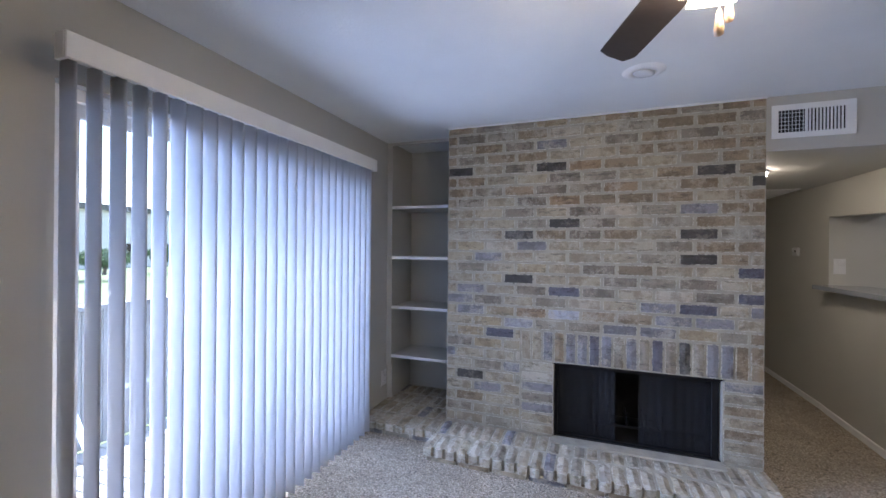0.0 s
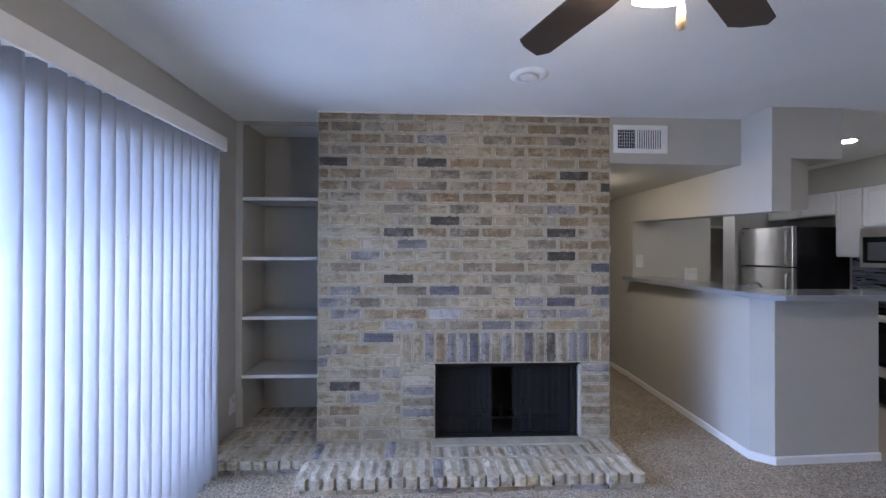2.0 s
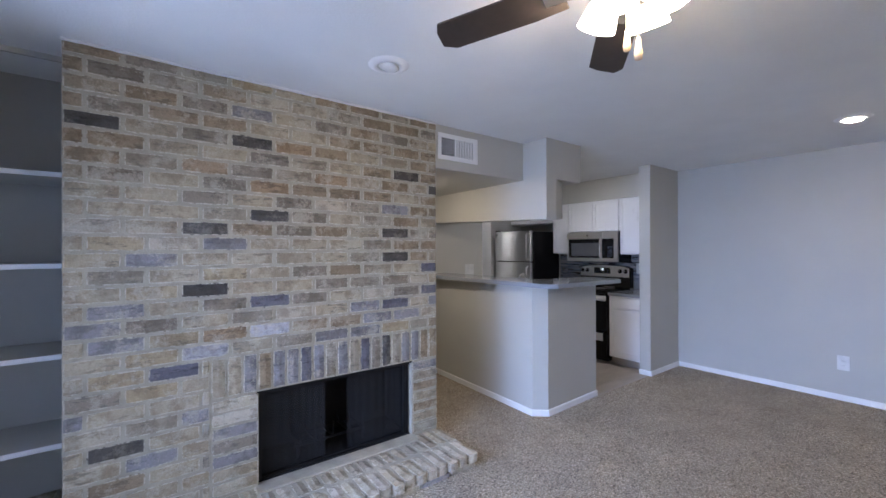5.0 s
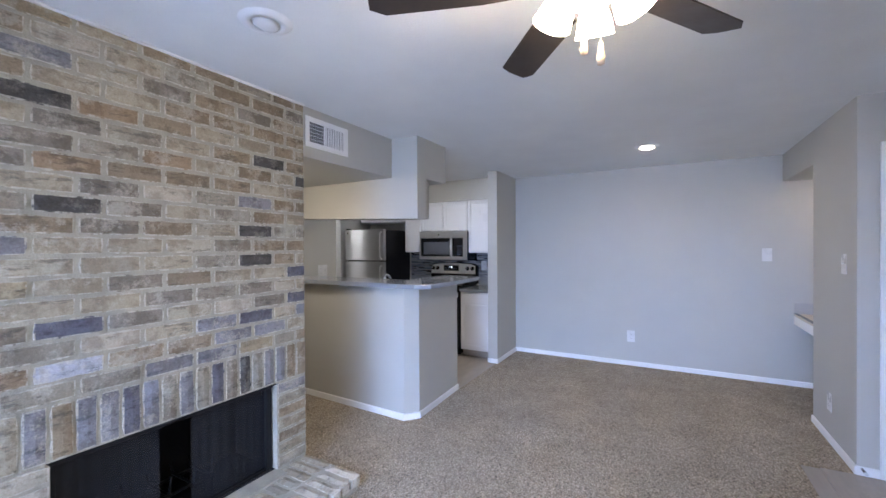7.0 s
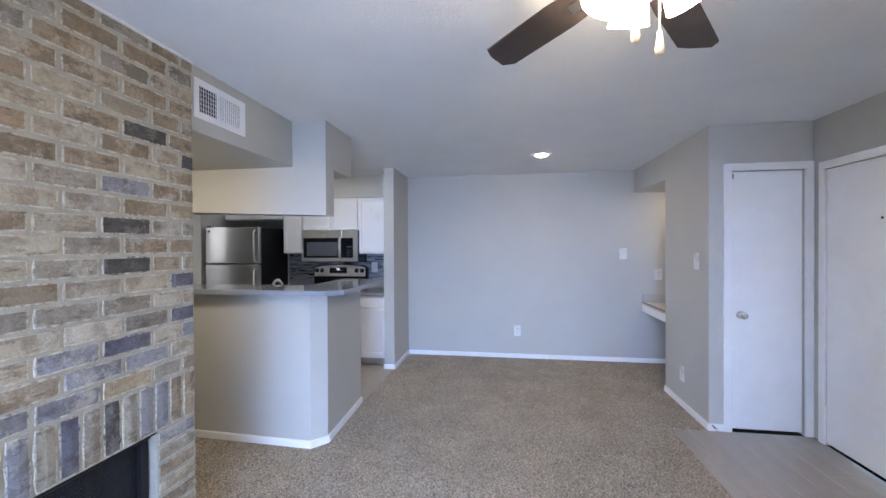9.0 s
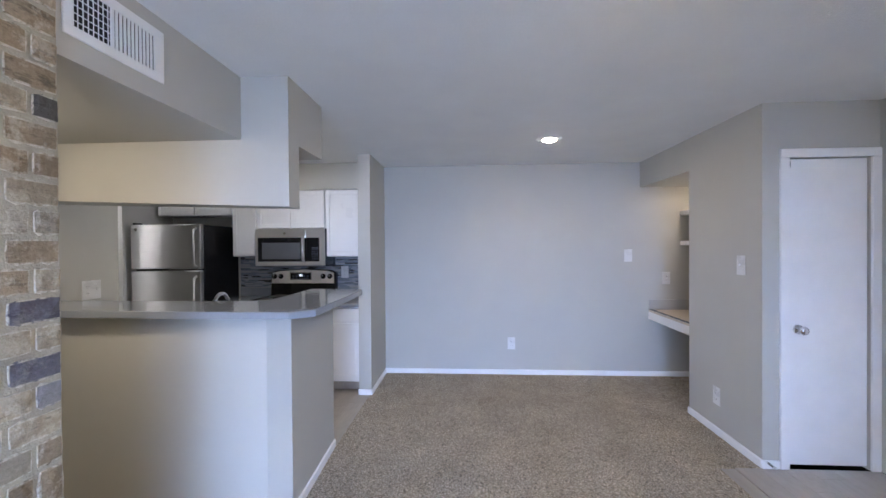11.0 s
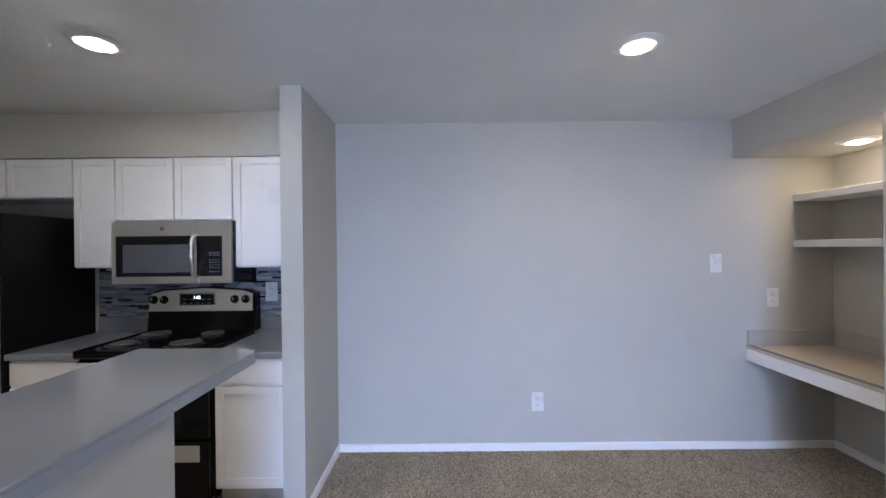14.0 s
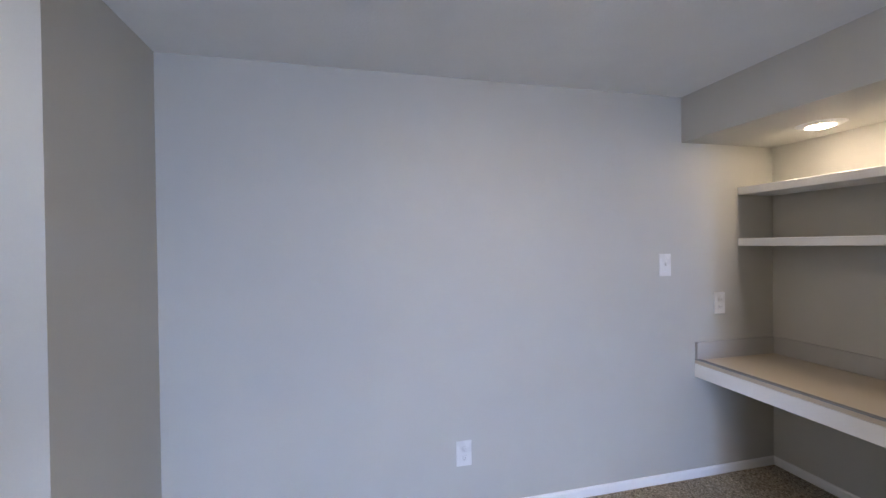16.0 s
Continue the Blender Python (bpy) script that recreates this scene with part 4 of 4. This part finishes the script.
# ---- plates, thermostat, vent ----
def plate(m, kind):
    """A wall plate facing +Z of its own frame, up along Y."""
    if kind == "switch":
        t = thing("light_switch", "white plastic toggle light switch on the wall", "light switch", "light switches", m)
    elif kind == "wide":
        t = thing("wide_outlet", "white double-gang outlet and switch plate", "outlet", "", m)
    else:
        t = thing("wall_outlet", "white duplex wall outlet plate", "outlet", "wall outlets", m)
    w = 0.075 if kind == "wide" else 0.044
    part("cover_plate", boxes((-w, w, -0.07, 0.07, 0, 0.006), bevel=0.0025), PLASTIC, t)
    xs = (-0.035, 0.035) if kind == "wide" else (0.0,)
    for i, x in enumerate(xs):
        if kind == "switch" or (kind == "wide" and i == 1):
            part("toggle", boxes((x - 0.005, x + 0.005, -0.004, 0.014, 0.006, 0.018), bevel=0.002), PLASTIC, t)
            for y in (-0.042, 0.042):
                part("screw", lathe([(0.0, 0.0), (0.003, 0.0), (0.0025, 0.001), (0.0, 0.001)], 8, m=pose(x, y, 0.006)), STEEL, t)
        else:
            for y in (-0.024, 0.024):
                rc = part("receptacle", boxes((x - 0.016, x + 0.016, y - 0.014, y + 0.014, 0.006, 0.0085), bevel=0.003), PLASTIC, t)
                part("slots", boxes((x - 0.009, x - 0.006, y - 0.004, y + 0.006, 0.0085, 0.0088), (x + 0.006, x + 0.009, y - 0.004, y + 0.005, 0.0085, 0.0088), (x - 0.002, x + 0.002, y - 0.010, y - 0.006, 0.0085, 0.0088)), SLOT, rc)
    return t


plate(pose(BX, 1.458, 0.36, 90, 0, -90), "outlet")
plate(pose(BX, 0.133, 1.372, 90, 0, -90), "switch")
plate(pose(BX, -0.285, 1.115, 90, 0, -90), "outlet")
plate(pose(BX - 0.0095, 3.416, 1.195, 90, 0, -90), "outlet")
plate(pose(3.005, 0.0, 1.345, 90, 0, 180), "switch")
plate(pose(3.29, 0.0, 0.30, 90, 0, 180), "outlet")
plate(pose(2.215, 4.75, 1.335, 90, 0, 0), "switch")
plate(pose(2.815, 4.75, 1.19, 90, 0, 0), "wide")
plate(pose(WX, 3.385, 0.29, 90, 0, 90), "outlet")
thermo = thing("thermostat", "small white wall thermostat in the hallway", "thermostat")
part("case", boxes((HALLX - 0.025, HALLX, 5.28, 5.40, 1.42, 1.51), bevel=0.006), PLASTIC, thermo)
part("dial_window", boxes((HALLX - 0.0265, HALLX - 0.025, 5.31, 5.34, 1.46, 1.48)), FRAMEBLACK, thermo)

vent = thing("air_vent", "white metal supply air register on the ceiling box", "air vent")
VX0, VX1, VZ0, VZ1, VY = 1.165, 1.575, 2.165, 2.372, 3.192
part("frame", boxes((VX0, VX1, VY - 0.008, VY, VZ0, VZ0 + 0.035), (VX0, VX1, VY - 0.008, VY, VZ1 - 0.035, VZ1), (VX0, VX0 + 0.035, VY - 0.008, VY, VZ0 + 0.035, VZ1 - 0.035), (VX1 - 0.05, VX1, VY - 0.008, VY, VZ0 + 0.035, VZ1 - 0.035), (VX0 + 0.168, VX0 + 0.182, VY - 0.007, VY, VZ0 + 0.035, VZ1 - 0.035), bevel=0.0015), WHITE, vent)
# no duct is built: a thin black sheet paints the gaps' shade
part("backing", boxes((VX0 + 0.03, VX1 - 0.04, VY - 0.0015, VY, VZ0 + 0.03, VZ1 - 0.03)), SOOT_SHADE, vent, "flat black sheet for the shade between the slats")
for i in range(7):
    x = VX0 + 0.050 + i * 0.018
    part("slat", boxes((x, x + 0.0020, VY - 0.004, VY - 0.0015, VZ0 + 0.035, VZ1 - 0.035)), WHITE, vent)
for i in range(5):
    z = VZ0 + 0.054 + i * 0.0245
    part("cross_slat", boxes((VX0 + 0.035, VX0 + 0.168, VY - 0.005, VY - 0.0016, z, z + 0.0016)), WHITE, vent)
for i in range(10):
    x = VX0 + 0.188 + i * 0.0172
    part("slat", boxes((x, x + 0.0080, VY - 0.0065, VY - 0.0015, VZ0 + 0.035, VZ1 - 0.035)), WHITE, vent)

# ---- lamps ----
def downlight(x, y, z, lit, tilt=0.0, lens=None):
    t = thing("recessed_light", "round recessed ceiling light with white trim, " + ("lit" if lit else "switched off"), "ceiling light", "recessed ceiling lights", pose(x, y, z))
    part("trim_ring", lathe([(0.056, 0.0), (0.062, -0.012), (0.082, -0.012), (0.098, -0.006), (0.108, 0.0)], 32), WHITE, t, "white trim ring", True)
    part("lens", lathe([(0.0, -0.024), (0.025, -0.0225), (0.043, -0.018), (0.056, -0.0105), (0.0, -0.008)], 28, m=pose(0, 0, 0, 0, tilt, 0)), (lens or LENS) if lit else PLASTIC, t, "bright frosted lens" if lit else "frosted eyeball lens", True)
    return t


downlight(0.372, 2.535, CEIL, False, 8)
downlight(3.58, 1.235, CEIL, True, 6)
downlight(3.50, 3.67, CEIL, True, lens=LENS_K)
# added unseen lamp to brighten the deep kitchen; place guessed from the refrigerator's streak
downlight(3.35, 5.60, CEIL, True, lens=LENS_ADDED)
downlight(4.22, -0.44, 2.145, True, lens=ALCOVE_GLOW)
hall_lamp = thing("hall_light", "frosted flush ceiling light in the hallway, lit", "ceiling light", m=pose(1.28, 3.95, BOXZ))
part("base", lathe([(0.0, 0.0), (0.13, 0.0), (0.13, -0.015), (0.0, -0.016)], 28), WHITE, hall_lamp, smooth=True)
part("globe", lathe([(0.12, -0.016), (0.11, -0.05), (0.06, -0.075), (0.0, -0.08)], 28), HALL_GLOW, hall_lamp, "glowing frosted glass bowl", True)
hatch = thing("attic_hatch", "white framed access panel in the hallway ceiling", "access panel")
part("hatch_frame", boxes((1.25, 2.05, 5.05, 5.09, BOXZ - 0.012, BOXZ), (1.25, 2.05, 5.76, 5.80, BOXZ - 0.012, BOXZ), (1.25, 1.29, 5.09, 5.76, BOXZ - 0.012, BOXZ), (2.01, 2.05, 5.09, 5.76, BOXZ - 0.012, BOXZ), bevel=0.002), WHITE, hatch)
part("hatch_panel", boxes((1.29, 2.01, 5.09, 5.76, BOXZ - 0.005, BOXZ)), WHITE, hatch)

# ---- ceiling fan ----
FANX, FANY, BLZ = 0.407, 1.235, 2.215
fan = thing("ceiling_fan", "dark-bladed ceiling fan with lit frosted glass shades, at rest", "ceiling fan", m=pose(FANX, FANY, 0))
BRONZE = material("brushed_nickel", (0.45, 0.43, 0.40), 0.3, metal=1.0, vary=0.05, bump=0.0)
part("canopy", lathe([(0.0, CEIL), (0.075, CEIL), (0.07, CEIL - 0.03), (0.03, CEIL - 0.055), (0.018, CEIL - 0.06), (0.018, CEIL - 0.09), (0.0, CEIL - 0.09)], 24), BRONZE, fan, smooth=True)
part("motor", lathe([(0.0, 2.345), (0.06, 2.345), (0.105, 2.325), (0.115, 2.28), (0.105, 2.235), (0.07, 2.215), (0.055, 2.20), (0.055, 2.165), (0.0, 2.165)], 28), BRONZE, fan, "brushed nickel motor housing", True)
blade_bm = prism([(0.19, -0.055), (0.30, -0.065), (0.60, -0.068), (0.645, -0.04), (0.63, 0.03), (0.605, 0.066), (0.30, 0.062), (0.19, 0.052)], -0.003, 0.003, bevel=0.001)
blade_mesh = mesh_of("blade", blade_bm, DARKWOOD)
arm_mesh = mesh_of("blade_arm", boxes((0.09, 0.25, -0.018, 0.018, -0.010, -0.0035), bevel=0.002), BRONZE)
for k in range(5):
    a = 38 + 72 * k
    bl = new("blade", blade_mesh)
    bl.parent = fan
    bl.matrix_basis = pose(0, 0, BLZ, 0, 0, a) @ pose(0, 0, 0, 11)
    arm = new("blade_arm", arm_mesh)
    arm.parent = bl
part("light_kit", lathe([(0.0, 2.165), (0.045, 2.165), (0.05, 2.14), (0.03, 2.115), (0.0, 2.11)], 24), BRONZE, fan, smooth=True)
shade_bm = lathe([(0.020, 0.0), (0.027, -0.010), (0.044, -0.048), (0.051, -0.082), (0.055, -0.100), (0.051, -0.099), (0.040, -0.048), (0.0, -0.02)], 24)
shade_mesh = mesh_of("shade", shade_bm, GLOW, True)
for k in range(4):
    a = 6 + 90 * k
    sh = new("shade", shade_mesh)
    sh.parent = fan
    tagged(sh, "glowing frosted glass bell shade")
    sh.matrix_basis = pose(0, 0, 0, 0, 0, a) @ pose(0.068, 0, 2.19, 0, -24)
for x, y, z in ((-0.026, -0.025, 1.953), (0.006, 0.023, 2.004)):
    c = part("pull_chain", tube([(x, y, z + 0.06), (x, y, 2.13)], 0.0022, 6), BRONZE, fan)
    part("pull", lathe([(0.0, z + 0.062), (0.005, z + 0.06), (0.0075, z + 0.04), (0.011, z + 0.018), (0.0095, z + 0.004), (0.0, z)], 14, m=pose(x, y, 0)), WOODPULL, c, "turned wooden pull", True)

# ---- spring stop on the baseboard by the closet ----
stop = thing("door_stop", "small spring door stop with a white rubber tip on the baseboard", "door stop")
coil = [(CX - 0.014 - 0.065 * i / 60, -0.02 + 0.006 * math.cos(i * 0.9), 0.045 + 0.006 * math.sin(i * 0.9)) for i in range(61)]
part("spring", tube(coil, 0.0016, 5), BRONZE, stop, "brushed nickel spring", True)
part("tip", lathe([(0.0, 0.0), (0.009, 0.0), (0.009, 0.012), (0.0, 0.014)], 12, m=pose(CX - 0.078, -0.02, 0.045, 0, -90)), PLASTIC, stop, "white rubber tip", True)

# ---- pantry shelf beyond the kitchen ----
pantry = thing("pantry_shelf", "white wire-edge shelf in the pantry recess", "shelf")
part("board", boxes((2.262, 4.69, 5.95, 6.298, 1.80, 1.82)), WHITE, pantry)

# ---- floor planks ----
def planks(parent, x0, x1, y0, y1, seed, mat):
    r = random.Random(seed)
    w = 0.152
    meshes = [mesh_of("plank", boxes((0, l, 0.0004, w - 0.0004, -0.012, -0.003), bevel=0.0006), mat) for l in (0.6, 0.9, 1.2)]
    y = y0
    while y + w <= y1 + 0.02:
        x = x0 - r.uniform(0, 0.5)
        while x < x1:
            k = r.randrange(3)
            l = (0.6, 0.9, 1.2)[k]
            a, b = max(x, x0), min(x + l, x1)
            if b - a > 0.05:
                ob = new("plank", meshes[k])
                ob.parent = parent
                ob.location = (a + 0.0006, y, 0)
                ob.scale = ((b - a - 0.0012) / l, min(1.0, (y1 - y) / w), 1)
            x += l
        y += w


planks(entry_floor, ENTRY_X0, ENTRY_X1, -0.735, FLOOR_SPLIT, 3, VINYL)
planks(kitchen_floor, 2.90, 4.12, 2.95, 6.3, 5, KITCHEN_PLANK)


# ---- bricks ----
def brick_mesh(seed, nx=5, nz=2):
    """A unit brick, 1 x 1 x 1 about its middle, whose front (-y) is uneven and worn at its edges."""
    r = random.Random(seed)
    bm = bmesh.new()
    f = []
    for j in range(nz + 1):
        row = []
        for i in range(nx + 1):
            u, v = i / nx - 0.5, j / nz - 0.5
            eu, ev = i in (0, nx), j in (0, nz)
            x = u * 0.985 + (r.uniform(-0.012, 0.012) if eu else 0)
            z = v * 0.97 + (r.uniform(-0.06, 0.05) if ev else 0)
            y = -0.5 + r.uniform(0, 0.06) + (0.14 if eu or ev else 0.0)
            if eu and ev:
                x, z = x * 0.975, z * 0.88
            row.append(bm.verts.new((x, y, z)))
        f.append(row)
    for j in range(nz):
        for i in range(nx):
            bm.faces.new((f[j][i], f[j][i + 1], f[j + 1][i + 1], f[j + 1][i]))
    rim = [f[0][i] for i in range(nx + 1)] + [f[j][nx] for j in range(1, nz + 1)] + [f[nz][i] for i in range(nx - 1, -1, -1)] + [f[j][0] for j in range(nz - 1, 0, -1)]
    back = [bm.verts.new((v.co.x * 1.005, 0.5, v.co.z * 1.01)) for v in rim]
    for i in range(len(rim)):
        k = (i + 1) % len(rim)
        bm.faces.new((rim[i], rim[k], back[k], back[i]))
    return mesh_of("brick", bm, BRICK["t"])


SHAPES = [brick_mesh(k) for k in range(6)]
BRICKS = {}
for tone, mat in BRICK.items():
    BRICKS[tone] = [me.copy() for me in SHAPES]
    for me in BRICKS[tone]:
        me.materials[0] = mat
for me in SHAPES:
    bpy.data.meshes.remove(me)
pick = random.Random(12)


def brick(x0, x1, z0, z1, y, depth, parent, tone, proud=0.004):
    """A brick in an upright face towards -y."""
    ob = new("brick", pick.choice(BRICKS[tone]))
    ob.parent = parent
    ob.location = ((x0 + x1) / 2, y + depth / 2 - pick.uniform(0, proud), (z0 + z1) / 2)
    ob.scale = (x1 - x0, depth, z1 - z0)
    ob.rotation_euler = (0, radians(pick.uniform(-0.5, 0.5)) if x1 - x0 < 0.4 else 0, 0)
    return ob


def course(joints, x0, x1, z0, z1, tones):
    """One course of the chimney's face between its ends, cut at the joints."""
    at = [x0] + [x for x in joints if x0 + 0.02 < x < x1 - 0.02] + [x1]
    for (a, b), tone in zip(zip(at, at[1:]), tones):
        brick(a + JOINT / 2, b - JOINT / 2, z0 + JOINT / 2, z1 - JOINT / 2 + pick.uniform(-0.001, 0.001), FPY, 0.03, fireplace, tone)


JOINT, LB = 0.0115, 0.2345
SOL0, SOL1, COL, TOPZ = 0.634, 0.867, -0.376, 2.419
EVEN = [-0.749 + LB * k for k in range(8)] + [1.058]
ODD = [-0.889 + LB * k for k in range(9)]
# tones of the courses from the ceiling down, along each course
UPPER = ("bmgytbbgbb bmgbwtgbbm tbmutmbmbt bgbbttbbbb dtmdobttbb bbttmgtbdb bgomgotbtd tmtmobbbtb ttmtmwgubb tttgdmtgbt "
         "wtdbmbtdgg tywutttgbb tuttttgdbt tgtytmbttn tydttmgmtt tutmnmtwmn umtgwtuntu tuyopbbuut typgguuygb").split()
LOWER = "tynt mytt uttw tgut tdtg tutt tbtg gtyt ttgt".split()
CH = 0.0832
for k, tones in enumerate(UPPER):
    z0 = SOL1 + CH * (len(UPPER) - 1 - k)
    course(ODD if k % 2 else EVEN, FPX0, FPX1, z0, min(z0 + CH, TOPZ + JOINT / 2), tones)
CL = (SOL1 - HEARTH) / len(LOWER)
for k, tones in enumerate(LOWER):
    z1 = SOL1 - CL * k
    course(EVEN if k % 2 else ODD, FPX0, COL, z1 - CL, z1, tones)
# piers beside the firebox
CP = (SOL0 - HEARTH) / 7
for k, (a, b) in enumerate(zip("twumutt", "ugbtbtg")):
    z1 = SOL0 - CP * k
    brick(COL + JOINT / 2, FB0 + 0.002, z1 - CP + JOINT / 2, z1 - JOINT / 2, FPY, 0.03, fireplace, a)
    brick(FB1, FPX1 - 0.002, z1 - CP + JOINT / 2, z1 - JOINT / 2, FPY, 0.03, fireplace, b)
# soldier course over the opening
SOLDIERS = "ttubuunugugnmdguubb"
w = (FPX1 - COL) / len(SOLDIERS)
for i, tone in enumerate(SOLDIERS):
    ob = brick(COL + i * w + JOINT / 2 - 0.001, COL + (i + 1) * w - JOINT / 2 + 0.001, SOL0 + JOINT / 2, SOL1 - JOINT / 2, FPY, 0.03, fireplace, tone)
    a, b = ob.scale.x, ob.scale.z
    ob.scale = (b, ob.scale.y, a)
    ob.rotation_euler = (0, radians(90 + pick.uniform(-0.6, 0.6)), 0)
# plastered jambs of the firebox
for x0, x1 in ((FB0 - 0.011, FB0 + 0.004), (FB1 - 0.004, FB1 + 0.011)):
    part("jamb", boxes((x0, x1, FPY + 0.006, FPY + 0.085, HEARTH - 0.004, FBZ), bevel=0.003), MORTAR, fireplace, "smooth pale mortar jamb")


def lying(x0, x1, y0, y1, ztop, h, parent):
    """A brick whose worn face looks up, its length along y."""
    ob = new("brick", pick.choice(BRICKS[pick.choice("wwwwwtttttggu")]))
    ob.parent = parent
    ob.location = ((x0 + x1) / 2, (y0 + y1) / 2, ztop - h / 2 - pick.uniform(0, 0.004))
    ob.scale = (y1 - y0, h, x1 - x0)
    ob.rotation_euler = Euler((radians(-90), 0, radians(90 + pick.uniform(-0.8, 0.8))))
    return ob


HY0 = 2.70
hearth = thing("hearth", "raised hearth of whitewashed rowlock bricks", "hearth")
part("mortar_bed", boxes((FPX0 + 0.01, FPX1 - 0.01, HY0 + 0.03, FPY + 0.03, 0.0, HEARTH - 0.014), (NX0 - 0.045, FPX0 + 0.01, 2.955, 3.85, 0.0, HEARTH - 0.018)), MORTAR, hearth, "pale mortar bed")
part("mortar_ledge", boxes((FB0 - 0.02, FB1 + 0.01, 3.095, FPY + 0.035, HEARTH - 0.02, HEARTH - 0.004), bevel=0.003), MORTAR, hearth, "smooth mortar ledge before the firebox")
n = 26
w = (FPX1 - FPX0 + 0.01) / n
for i in range(n):
    x0, x1 = FPX0 - 0.01 + i * w + JOINT * 0.4, FPX0 - 0.01 + (i + 1) * w - JOINT * 0.4
    lying(x0, x1, HY0 + pick.uniform(-0.008, 0.006), HY0 + 0.222 + pick.uniform(-0.01, 0.01), HEARTH, 0.068, hearth)
    lying(x0 + 0.012, x1 + 0.012, HY0 + 0.238, 3.09 if FB0 - 0.03 < (x0 + x1) / 2 < FB1 else FPY + 0.012, HEARTH - 0.001, 0.06, hearth)
x = FPX0 + 0.01
while x < FPX1 - 0.05:
    brick(x + JOINT / 2, min(x + LB, FPX1 - 0.012) - JOINT / 2, -0.03, HEARTH - 0.069, HY0 + 0.006, 0.04, hearth, pick.choice("tbgtbu"))
    x += LB
n = 8
w = (FPX0 - 0.004 - (WX + 0.003)) / n
for i in range(n):
    x0, x1 = WX + 0.003 + i * w + JOINT * 0.4, WX + 0.003 + (i + 1) * w - JOINT * 0.4
    for k in range(4):
        lying(x0, x1, 2.93 + k * 0.232, min(2.93 + k * 0.232 + 0.222, 3.845), HEARTH - 0.003, 0.06, hearth)
x = WX + 0.005
while x < FPX0 - 0.05:
    brick(x + JOINT / 2, min(x + LB, FPX0 - 0.006) - JOINT / 2, -0.03, HEARTH - 0.064, 2.945, 0.03, hearth, pick.choice("tgub"))
    x += LB
